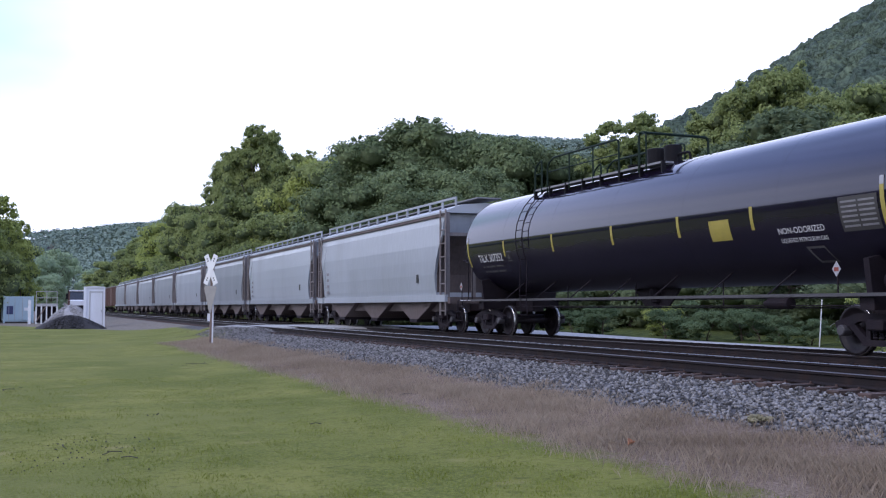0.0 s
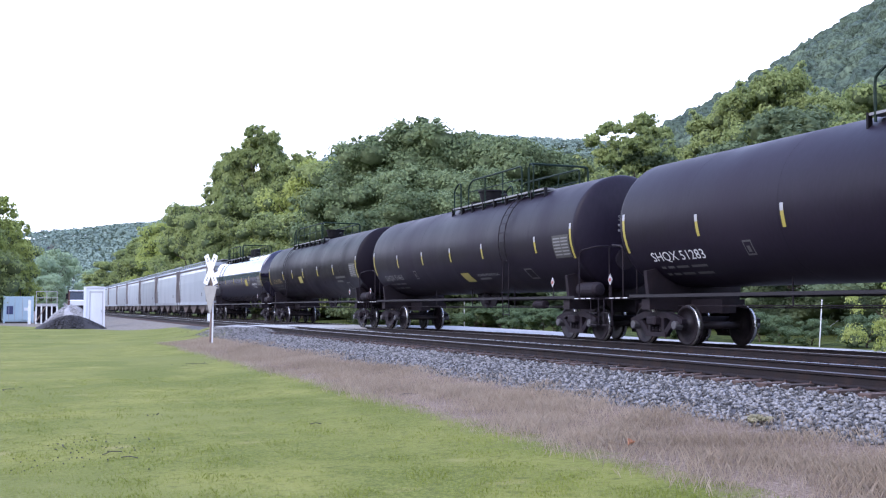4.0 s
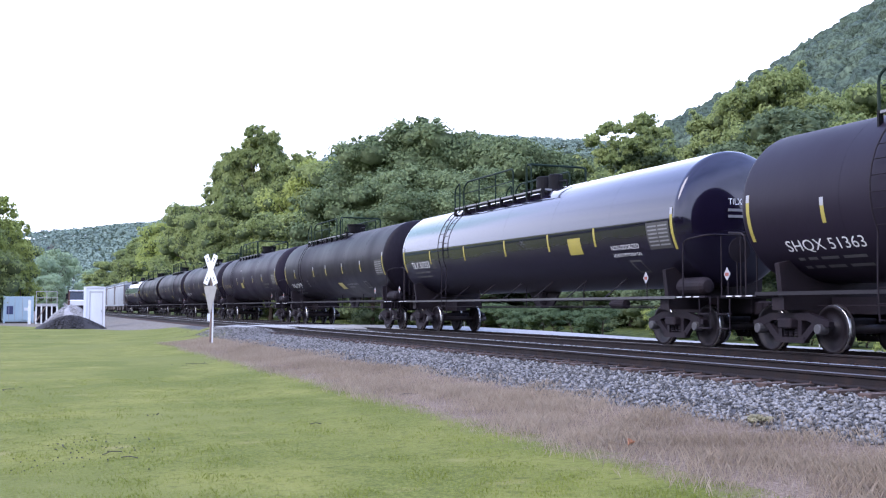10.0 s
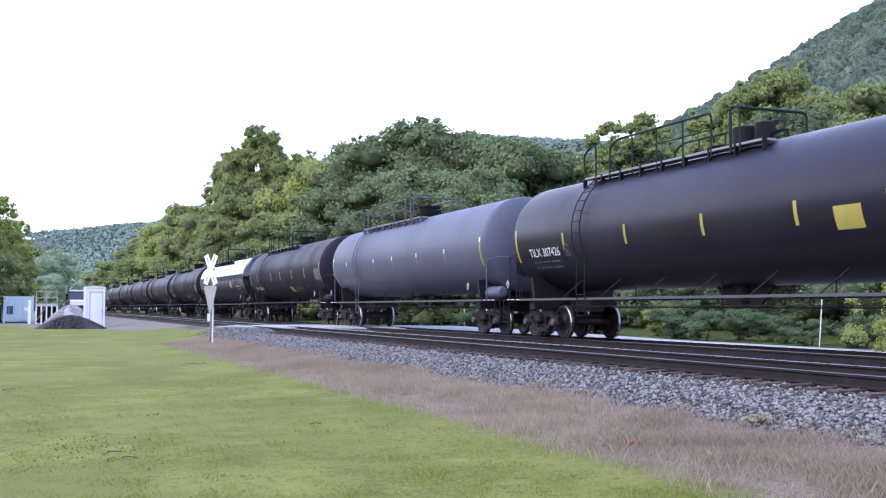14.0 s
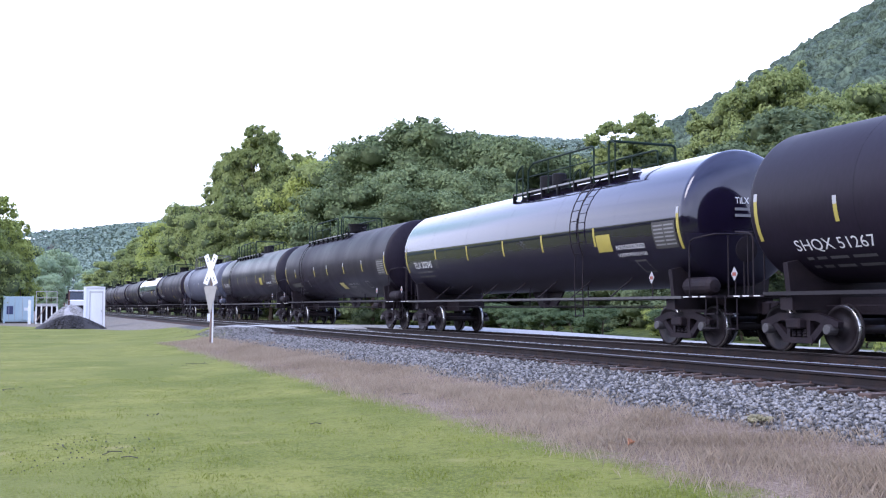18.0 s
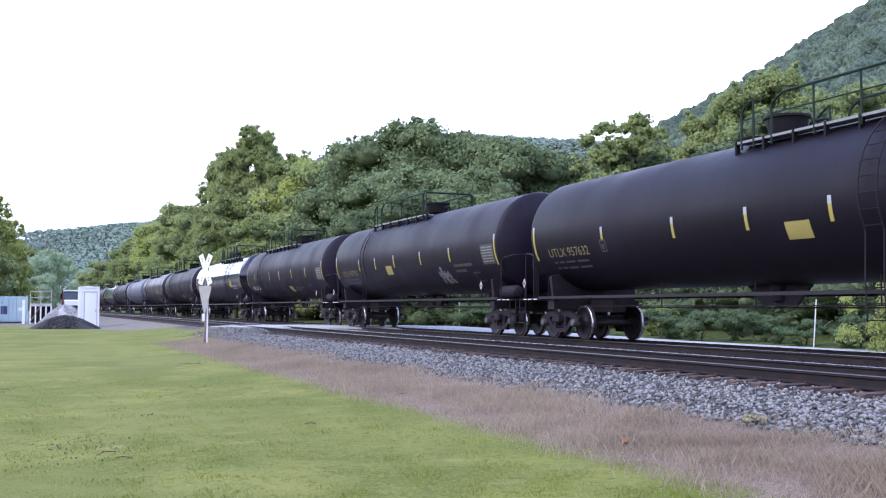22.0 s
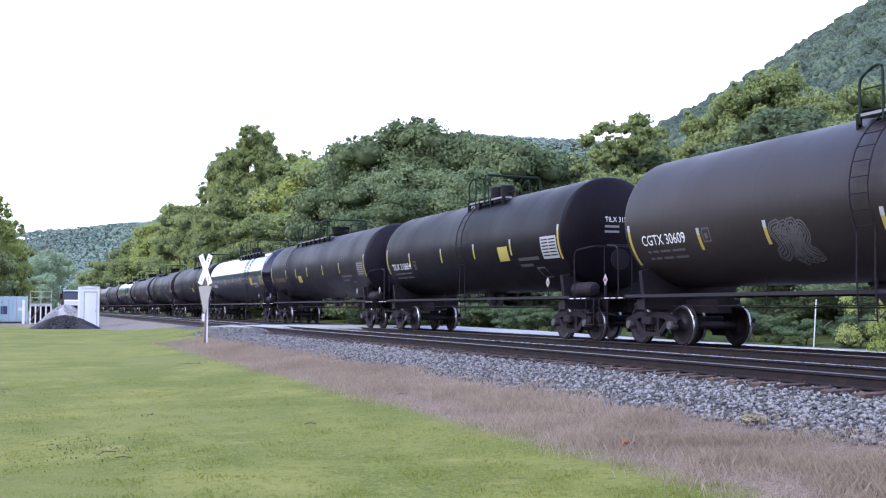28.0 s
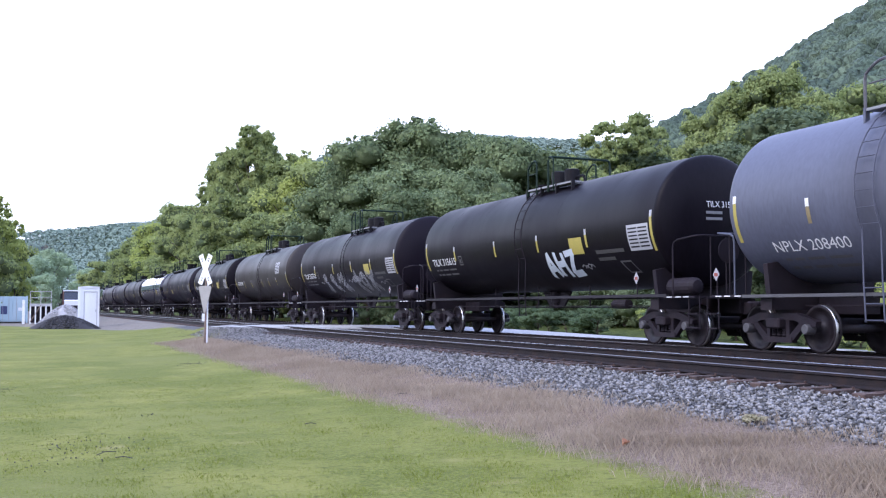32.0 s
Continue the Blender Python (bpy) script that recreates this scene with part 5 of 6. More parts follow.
# ---- trees and woods ----
def leaf_cloud(rnd, centres, sizes, per, leaf, flat=0.75, scatter=0.55, under=-0.3):
    """Leaves as small blades strewn over clumps, most of them on the upper side."""
    n = len(centres) * per
    area = np.asarray(sizes) ** 2
    which = rnd.choice(len(centres), n, p=area / area.sum())
    c, s = np.asarray(centres)[which], np.asarray(sizes)[which][:, None]
    d = rnd.normal(size=(n, 3))
    d /= np.linalg.norm(d, axis=1, keepdims=True)
    d[:, 2] = np.where(d[:, 2] < under, -d[:, 2] * 0.6, d[:, 2])
    p = c + d * s * rnd.uniform(0.62, 1.06, (n, 1)) * np.array([1, 1, flat])
    nor = d + rnd.normal(scale=scatter, size=(n, 3)) + np.array([0, 0, 0.35])
    nor /= np.linalg.norm(nor, axis=1, keepdims=True)
    ref = rnd.normal(size=(n, 3))
    u = np.cross(nor, ref)
    u /= np.linalg.norm(u, axis=1, keepdims=True)
    w = np.cross(nor, u)
    h = (leaf * rnd.uniform(0.6, 1.35, (n, 1)))
    q = np.stack([p - u * h * 0.55 - w * h * 0.3, p + u * h * 0.45 - w * h * 0.36, p + w * h * 0.62], 1).reshape(-1, 3)
    return q, np.arange(n * 3).reshape(-1, 3)


def crown_lumps(rnd, centres, sizes, rough=0.2, low=-0.5, flat=1.0):
    """Lumpy crown bodies, each one closed and uneven, wider than high."""
    rings, n = 5, 9
    p = []
    for i in range(rings):
        e = low + (i / (rings - 1)) * (1.4 - low)
        for k in range(n):
            a = (k + 0.5 * (i % 2)) * math.tau / n
            p.append((math.cos(e) * math.cos(a), math.cos(e) * math.sin(a), math.sin(e)))
    p.append((0, 0, 1.0))
    p = np.array(p)
    f = []
    for i in range(rings - 1):
        for k in range(n):
            q = (k + 1) % n
            f += [(i * n + k, i * n + q, (i + 1) * n + k), (i * n + q, (i + 1) * n + q, (i + 1) * n + k)]
    f += [((rings - 1) * n + k, (rings - 1) * n + (k + 1) % n, len(p) - 1) for k in range(n)]
    f = np.array(f)
    m = len(centres)
    v = p[None] * rnd.uniform(1 - rough, 1 + rough, (m, len(p), 1)) * np.asarray(sizes)[:, None, None] * np.array([1, 1, flat]) + np.asarray(centres)[:, None]
    return v.reshape(-1, 3), (f[None] + len(p) * np.arange(m)[:, None, None]).reshape(-1, 3)


def crown_mesh(seed, height, width, clumps, per, leaf, foot=0.15, taper=0.5, clump=0.2, flat=0.75, scatter=0.55, under=-0.3, core=0.5, tufts=0, lobes=6):
    """A crown for a tree of that height: boughs along an uneven outline, each a cluster of leaf clumps over a core
    painted as inner shade, with gaps between.
    """
    rnd = np.random.RandomState(seed)
    z = height * (foot + (0.97 - foot) * rnd.beta(1.35, 1.1, clumps))
    t = (z / height - foot) / (1 - foot)
    env = width / 2 * np.clip(np.sin(np.pi * np.clip(t * 0.82 + 0.14, 0, 1)) ** taper, 0.12, 1)
    a = rnd.uniform(0, 2 * np.pi, clumps)
    lob = 1 + 0.28 * np.sin(a * 3 + seed) + 0.2 * np.sin(a * 5 + z)
    rad = env * np.sqrt(rnd.uniform(0.12, 1.0, clumps)) * lob * 0.9
    c = np.stack([rad * np.cos(a), rad * np.sin(a), z], 1)
    # gather the clumps into boughs, with gaps between these
    bough = c[:lobes * 3]
    near = np.argmin(np.linalg.norm(c[:, None] - bough[None], axis=2), axis=1)
    c = c + (bough[near] - c) * 0.38
    sz = width * clump * rnd.uniform(0.45, 1.1, clumps)
    sz = np.minimum(sz, (height - c[:, 2]) * 0.8 + 0.4)
    if tufts:
        k = rnd.choice(clumps, tufts)
        out = c[k] * np.array([1.03, 1.03, 1.0]) + rnd.normal(size=(tufts, 3)) * sz[k][:, None] * 0.35 + np.stack([0 * k, 0 * k, sz[k] * flat * rnd.uniform(0.6, 1.0, tufts)], 1)
        c, sz = np.concatenate([c, out]), np.concatenate([sz, sz[k] * rnd.uniform(0.3, 0.55, tufts)])
    v, f = leaf_cloud(rnd, c, sz, per, leaf, flat, scatter, under)
    n = len(f)
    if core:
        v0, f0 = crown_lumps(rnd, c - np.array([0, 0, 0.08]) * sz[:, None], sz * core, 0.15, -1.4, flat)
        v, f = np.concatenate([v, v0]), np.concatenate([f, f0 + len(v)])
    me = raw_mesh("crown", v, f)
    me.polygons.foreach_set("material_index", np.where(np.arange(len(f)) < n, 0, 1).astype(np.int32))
    return me


def trunk_mesh(seed, height, r0):
    rnd = random.Random(seed)
    bm = bmesh.new()
    pts, x, y = [], 0.0, 0.0
    rings = []
    n = 8
    for k in range(8):
        t = k / 7
        x += rnd.uniform(-0.15, 0.15)
        y += rnd.uniform(-0.15, 0.15)
        pts.append(Vector((x * t * 2, y * t * 2, height * 0.82 * t - 0.3)))
    for k, p in enumerate(pts):
        r = r0 * (1 - k / 8) * (1.35 if k == 0 else 1)
        rings.append([bm.verts.new(p + Vector((r * math.cos(i * math.tau / n), r * math.sin(i * math.tau / n), 0))) for i in range(n)])
    for a, b in zip(rings, rings[1:]):
        for i in range(n):
            bm.faces.new((a[i], a[(i + 1) % n], b[(i + 1) % n], b[i]))
    for k in range(9):
        p = pts[rnd.randint(2, 6)]
        a = rnd.uniform(0, math.tau)
        L = height * rnd.uniform(0.14, 0.28)
        e = p + Vector((math.cos(a) * L, math.sin(a) * L, L * rnd.uniform(0.4, 0.9)))
        m = (p + e) / 2 + Vector((0, 0, -L * 0.08))
        tube(bm, [p, m], r0 * 0.28, 5)
        tube(bm, [m, e], r0 * 0.16, 4)
    me = bpy.data.meshes.new("trunk")
    bm.to_mesh(me)
    bm.free()
    return me


TREES = {}


def tree_kind(key, leaf_key, label, seed, height, width, clumps, per, leaf, **k):
    crown = crown_mesh(seed, height, width, clumps, per, leaf, **k)
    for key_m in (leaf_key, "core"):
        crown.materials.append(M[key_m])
    TREES[key] = (height, crown, trunk_mesh(seed, height, 0.022 * height + 0.05), leaf_key, label)


tree_kind("tall", "leaf_mid", "tall broad-leaved tree with an uneven green crown", 3, 20, 11, 170, 120, 0.27, foot=0.06, taper=0.9, clump=0.125, tufts=50, lobes=14, core=0.5)
tree_kind("tall_dark", "leaf_dark", "tall dark green broad-leaved tree", 4, 20, 11, 140, 110, 0.33, foot=0.05, taper=0.6, clump=0.155, tufts=20, lobes=9, core=0.55)
tree_kind("round", "leaf_mid", "round-crowned green tree at the wood's edge", 7, 13, 11, 120, 115, 0.27, foot=0.05, taper=0.45, clump=0.16, tufts=25, lobes=9, core=0.55)
tree_kind("vine", "leaf_vine", "tree smothered in blue-green vines", 11, 15, 12, 105, 200, 0.24, foot=0.03, taper=0.4, clump=0.165, flat=0.62, scatter=0.42, under=-0.5, tufts=30, lobes=9, core=0.62)
tree_kind("bright", "leaf_bright", "young yellow-green tree at the wood's edge", 13, 11, 9, 100, 100, 0.25, foot=0.05, taper=0.5, clump=0.16, tufts=20, lobes=9, core=0.4)
tree_kind("open", "leaf_mid", "thin-topped tree with open branches", 17, 16, 8, 75, 62, 0.24, foot=0.15, taper=0.8, clump=0.105, tufts=25, core=0.35, lobes=12)
tree_kind("spray", "leaf_vine", "dark tree with an open twiggy top", 27, 16, 9, 75, 70, 0.23, foot=0.15, taper=0.8, clump=0.105, tufts=25, core=0.35, lobes=12)
tree_kind("thin", "leaf_bright", "thin-topped yellow-green tree beside the yard", 18, 16, 8, 80, 60, 0.28, foot=0.15, taper=0.8, clump=0.10, tufts=15, core=0.4)
tree_kind("hazy", "leaf_haze", "green tree far down the valley, painted pale with haze", 21, 15, 12, 90, 90, 0.45, foot=0.03, taper=0.5, clump=0.16, core=0.0)
tree_kind("bush", "leaf_bush", "leafy green bush beside the railway", 19, 2.2, 3.4, 26, 190, 0.085, foot=0.05, taper=0.4, clump=0.17, tufts=10, core=0.4)
tree_kind("bush_bright", "leaf_bright", "yellow-green leafy bush beside the railway", 23, 2.2, 3.2, 26, 170, 0.09, foot=0.05, taper=0.4, clump=0.17, tufts=10, core=0.4)
tree_kind("thicket", "leaf_dark", "dark thicket of undergrowth", 29, 6, 8, 80, 200, 0.13, foot=0.0, taper=0.3, clump=0.15, tufts=20, core=0.5)
tree_kind("back", "leaf_dark", "low dark green tree added out of view behind the camera", 37, 18, 12, 70, 36, 0.75, foot=0.03, taper=0.5, clump=0.2)

AX, AY = math.sin(radians(20.856)), math.cos(radians(20.856))


def spot(u, depth):
    """A place on the ground at a bearing (u: sideways, 784 straight ahead, per 1940) and a distance ahead."""
    s = (u - 784) / 1940 * depth
    return AX * depth + AY * s, AY * depth - AX * s


def plant(key, x, y, height, seed, wide=1.0):
    h0, crown, trunk, leaf_key, label = TREES[key]
    bush = h0 < 7
    k = height / h0
    ob = empty("bush" if bush else "tree", pose(x, y, float(ground_z(x, y)) - 0.05, 0, 0, (seed * 77) % 360), label, "bush" if bush else "tree", "undergrowth" if bush else "trees of the valley")
    c = hang("crown", crown, leaf_key, ob)
    c.scale = (k * wide, k * wide, k)
    t = hang("trunk", trunk, "bark", ob)
    t.scale = (k * wide * 0.75, k * wide * 0.75, k * 0.9)
    return ob


WOOD = [  # kind, sideways, distance, top (height over the eye per 1940), width factor
    ("tall", 458, 132, 318, 0.7), ("tall", 480, 135, 300, 0.6), ("tall", 427, 132, 290, 0.7), ("tall", 402, 135, 270, 0.7), ("tall", 384, 132, 220, 0.8), ("tall", 507, 123, 268, 0.8), ("tall", 545, 128, 274, 0.75), ("round", 595, 118, 258, 0.9), ("bright", 572, 121, 266, 0.7), ("round", 450, 123, 200, 1.0),
    ("open", 452, 130, 328, 0.6), ("open", 476, 131, 318, 0.55), ("open", 410, 131, 286, 0.6), ("open", 392, 131, 262, 0.5), ("open", 532, 123, 278, 0.5), ("spray", 735, 89, 340, 0.5), ("spray", 690, 90, 312, 0.5), ("spray", 820, 88, 322, 0.5), ("spray", 880, 85, 316, 0.5), ("spray", 940, 86, 300, 0.5), ("spray", 985, 86, 290, 0.5),
    ("round", 360, 156, 168, 0.9), ("round", 335, 168, 182, 0.9), ("bright", 300, 163, 128, 1.1), ("round", 262, 166, 126, 1.1), ("round", 235, 195, 104, 1.0), ("round", 195, 211, 82, 1.0), ("round", 165, 237, 60, 1.0), ("bright", 145, 272, 44, 1.0),
    ("round", 480, 109, 170, 1.1), ("round", 400, 140, 150, 1.0), ("round", 560, 106, 165, 1.2),
    ("vine", 640, 97, 269, 0.9), ("vine", 690, 92, 305, 1.0), ("vine", 745, 90, 333, 1.0), ("vine", 800, 90, 313, 1.0), ("vine", 850, 88, 313, 0.9), ("vine", 905, 85, 305, 0.9), ("vine", 955, 88, 283, 0.9), ("vine", 1005, 88, 269, 0.8),
    ("vine", 660, 73, 180, 1.0), ("vine", 760, 71, 215, 1.1), ("vine", 860, 69, 210, 1.1), ("tall_dark", 960, 69, 205, 1.0), ("vine", 720, 80, 250, 1.0), ("vine", 830, 78, 255, 1.0),
    ("open", 1062, 79, 316, 0.8), ("open", 1090, 78, 334, 0.8), ("open", 1134, 78, 350, 0.9), ("open", 1112, 80, 338, 0.8), ("open", 1158, 80, 332, 0.7), ("round", 1110, 73, 240, 1.0), ("open", 1182, 85, 325, 0.5), ("tall", 1060, 73, 235, 0.9), ("bright", 1200, 95, 280, 0.8), ("bright", 1210, 71, 230, 1.0),
    ("tall", 1260, 92, 350, 0.9), ("tall", 1320, 88, 395, 0.9), ("tall", 1390, 88, 430, 0.9), ("tall_dark", 1300, 78, 300, 1.0), ("tall", 1450, 85, 385, 0.9), ("tall_dark", 1420, 71, 300, 1.0), ("round", 1500, 78, 345, 1.0), ("tall_dark", 1560, 71, 330, 1.0), ("round", 1540, 90, 390, 1.0),
    ("tall", 1640, 78, 420, 1.0), ("round", 1230, 66, 220, 1.0), ("round", 1350, 62, 240, 1.0), ("tall", 1700, 69, 360, 1.0),
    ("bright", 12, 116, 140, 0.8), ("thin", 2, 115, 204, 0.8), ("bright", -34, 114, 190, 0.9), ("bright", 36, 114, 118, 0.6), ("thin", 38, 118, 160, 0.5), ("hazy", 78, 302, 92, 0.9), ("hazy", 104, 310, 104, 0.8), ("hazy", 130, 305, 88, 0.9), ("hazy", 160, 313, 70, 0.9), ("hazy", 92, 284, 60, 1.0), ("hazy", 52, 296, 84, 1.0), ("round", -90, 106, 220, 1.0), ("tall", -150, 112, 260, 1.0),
    ("bright", 535, 119, 232, 0.8), ("bright", 610, 114, 225, 0.7), ("bright", 285, 160, 152, 0.8),
]
for i, (key, u, d, top, wide) in enumerate(WOOD):
    side = 0.356 + 0.9345 * (u - 784) / 1940
    if 110 < u < 420:
        d = max(d, 24.1 / side)          # clear of the passing cars
    x, y = spot(u, d)
    plant(key, x, y, 0.87 + top / 1940 * d - float(ground_z(x, y)), i + 1, wide)

# unseen trees added behind the camera, for the glossy tanks to reflect
for k in range(26):
    y = -75 + k * 6.2
    plant("back", -33 - 4 * ((k * 7) % 3), y, 6.5 + (k * 5) % 4, 500 + k, 1.8)

# undergrowth along the far road, low bushes before dark thickets
r = random.Random(8)
for k in range(46):
    y = 5.6 + k * 1.71 + r.uniform(-0.7, 0.7)
    x = 24.9 + r.uniform(-0.5, 1.3)
    plant("bush_bright" if r.random() < 0.07 else "bush", x, y, r.uniform(0.75, 1.5), 100 + k, r.uniform(1.0, 1.5))
for k in range(26):
    y = -2.9 + k * 4.85 + r.uniform(-1, 1)
    plant("thicket", 31.8 + r.uniform(-1.0, 3.0), y, r.uniform(4.5, 7.0), 200 + k, 1.2)
for k in range(14):
    plant("tall_dark", 41 + r.uniform(-3, 5), -4 + k * 9.2 + r.uniform(-2, 2), r.uniform(9, 13), 300 + k, 1.2)
plant("bush_bright", 22.96, 24.5, 2.1, 400, 0.7)


def hill_woods(name, seed, count, region, size, per, leaf, leaf_key, label, body=True):
    """Woods that cover a hill: many crowns with leafy fringes, too far off to count."""
    rnd = np.random.RandomState(seed)
    x = rnd.uniform(region[0], region[1], count)
    y = rnd.uniform(region[2], region[3], count)
    x, y = 1.025 * x, 1.154 * y + 0.1297 * x
    keep = ridge(x, y) > 4
    x, y = x[keep], y[keep]
    s = size * rnd.uniform(0.55, 1.25, len(x))
    c = np.stack([x, y, ground_z(x, y) + s * 0.45 + (0.9 if body else 2.1)], 1)
    v0, f0 = crown_lumps(rnd, c, s * 0.8, 0.28)
    v1, f1 = leaf_cloud(rnd, c, s, per, leaf, 1.0, 0.35)
    me = raw_mesh(name, np.concatenate([v0, v1]), np.concatenate([f0, f1 + len(v0)])) if body else raw_mesh(name, v1, f1)
    me.shade_smooth()
    ob = hang(name, me, leaf_key, None)
    return tagged(ob, label, "woods", kind="stuff")


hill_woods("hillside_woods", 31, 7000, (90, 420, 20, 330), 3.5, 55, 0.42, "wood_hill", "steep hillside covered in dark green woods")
hill_woods("far_ridge_woods", 32, 15000, (-260, 520, 480, 860), 3.6, 36, 1.5, "wood_far", "distant wooded ridge with blue-green haze painted into its leaves", False)
hill_woods("opposite_woods", 33, 1100, (-420, -150, -320, 420), 7.0, 12, 3.0, "wood_hill", "wooded slope on the other side of the valley")


# ---- things beside the railway ----
def crossing_sign():
    x, y = 6.75, 42.9
    z0 = float(ground_z(x, y)) - 0.05
    top = empty("crossing_sign", pose(x, y, z0, 0, 0.6, 0), "white railroad crossbuck on a weathered post", "road sign")
    part("post", boxed(-0.065, 0.065, -0.065, 0.065, 0, 3.2, bevel=0.01), "wood_post", top)
    part("reflective_strip", boxed(0.005, 0.063, -0.072, -0.066, 0.05, 2.45), "white_sign", top)
    for turn in (24, -24):
        m = pose(0, 0, 2.95, 0, 0, -50) @ pose(0, -0.10 - (0.012 if turn > 0 else 0), 0, 0, turn, 0)
        b = part("blade", boxed(-0.115, 0.115, -0.004, 0.004, -0.62, 0.62, m, bevel=0.002), "white_sign", top)
        for q in (-0.45, -0.36, 0.36, 0.45):
            part("lettering_bar", boxed(-0.03, 0.03, -0.009, -0.0055, q - 0.02, q + 0.02, m), "black_bar", b)
    back = part("yield_sign_back", prism([(-0.33, 0.42), (0.33, 0.42), (0.38, 0.34), (0.05, -0.62), (-0.05, -0.62), (-0.38, 0.34)], -0.09, -0.085, "Y"), "bare_sign", top)
    back.matrix_basis = pose(0, 0, 1.9, 0, 0, -60)
    part("small_plate", boxed(-0.17, -0.066, -0.05, -0.03, 0.95, 1.25), "white_sign", top)


crossing_sign()


def shelter():
    d = 86.4
    x, y = spot(168, d)
    top = empty("signal_shelter", pose(x, y, float(ground_z(x, y)) - 0.03, 0, 0, -4), "tall white painted steel signal cabinet with a recessed door", "shed")
    part("body", boxed(-0.75, 0.75, -0.9, 0.9, 0, 3.1, bevel=0.02), "white_wall", top)
    part("roof", prism([(-0.8, 3.1), (0.8, 3.1), (0.8, 3.16), (0, 3.22), (-0.8, 3.16)], -0.98, 0.98, "Y"), "white_wall", top)
    part("corner_post", boxed(-0.80, -0.60, -0.97, -0.86, 0, 3.12), "white_wall", top)
    part("corner_post", boxed(0.66, 0.80, -0.97, -0.86, 0, 3.12), "white_wall", top)
    dr = part("door", boxed(-0.30, 0.58, -0.93, -0.9, 0.1, 2.7, bevel=0.01), "white_wall", top)
    for a, b, c, e in ((-0.36, -0.31, 0.1, 2.78), (0.59, 0.64, 0.1, 2.78), (-0.36, 0.64, 2.74, 2.80)):
        part("door_frame", boxed(a, b, -0.945, -0.9, c, e), "grey_steel", top)
    part("handle", boxed(0.5, 0.56, -0.97, -0.93, 1.2, 1.38), "grey_steel", dr)


shelter()


def pile(name, label, u, d, w, dp, h, material, seed, count):
    x, y = spot(u, d)
    rnd = np.random.RandomState(seed)
    n, mrings = 48, 14
    vs, fs = [], []
    for i in range(mrings + 1):
        t = i / mrings
        for k in range(n):
            a = k * math.tau / n
            rr = (1 - t) * (1 + 0.05 * math.sin(3 * a + seed) + 0.03 * math.sin(7 * a))
            vs.append((rr * w * math.cos(a), rr * dp * math.sin(a), h * (1 - (1 - t) ** 1.6) * (1 + 0.04 * math.sin(5 * a + t * 6)) - 0.05))
    for i in range(mrings):
        for k in range(n):
            fs.append((i * n + k, i * n + (k + 1) % n, (i + 1) * n + (k + 1) % n, (i + 1) * n + k))
    top = empty(name, pose(x, y, float(ground_z(x, y)), 0, 0, -24), label, "gravel heap")
    hang("heap", raw_mesh("heap", vs, fs), material, top, smooth=True)
    a, q = rnd.uniform(0, 2 * np.pi, count), np.sqrt(rnd.uniform(0, 1, count))
    c = np.stack([q * w * np.cos(a), q * dp * np.sin(a), h * (1 - q ** 1.6) - 0.03], 1)
    v, f = stones(rnd, c, rnd.uniform(0.03, 0.1, count))
    tagged(hang("stone_litter", raw_mesh("stone_litter", v, f), material, top), kind="stuff")


def stones(rnd, c, s):
    """Angular stones: skewed octahedra with cut corners."""
    base = np.array([(1, 0.2, 0.1), (-0.9, -0.3, 0.15), (0.15, 0.85, -0.1), (-0.2, -0.95, 0), (0.1, 0.05, 0.75), (0, -0.1, -0.7), (0.6, 0.55, 0.5), (-0.55, 0.5, 0.45)])
    tri = np.array([(0, 6, 4), (0, 2, 6), (6, 2, 4), (2, 7, 4), (2, 1, 7), (7, 1, 4), (1, 3, 4), (3, 0, 4), (2, 0, 5), (1, 2, 5), (3, 1, 5), (0, 3, 5)])
    n = len(c)
    q = rnd.normal(size=(n, 4))
    q /= np.linalg.norm(q, axis=1, keepdims=True)
    w, x, y, z = q.T
    R = np.stack([np.stack([1 - 2 * (y * y + z * z), 2 * (x * y - z * w), 2 * (x * z + y * w)], -1), np.stack([2 * (x * y + z * w), 1 - 2 * (x * x + z * z), 2 * (y * z - x * w)], -1),
                  np.stack([2 * (x * z - y * w), 2 * (y * z + x * w), 1 - 2 * (x * x + y * y)], -1)], 1)
    v = base[None] * rnd.uniform(0.7, 1.25, (n, 8, 1)) * np.asarray(s)[:, None, None]
    v = np.einsum("nij,nkj->nki", R, v) * np.array([1, 1, 0.8]) + c[:, None]
    f = tri[None] + 8 * np.arange(n)[:, None, None]
    return v.reshape(-1, 3), f.reshape(-1, 3)


pile("dark_gravel_heap", "low heap of dark cinder gravel on the yard", 127, 78.7, 2.55, 1.6, 0.98, "dark_gravel", 3, 1500)
pile("grey_gravel_heap", "heap of pale grey gravel on the yard", 128, 87.5, 2.4, 2.0, 1.75, "grey_gravel", 5, 1500)


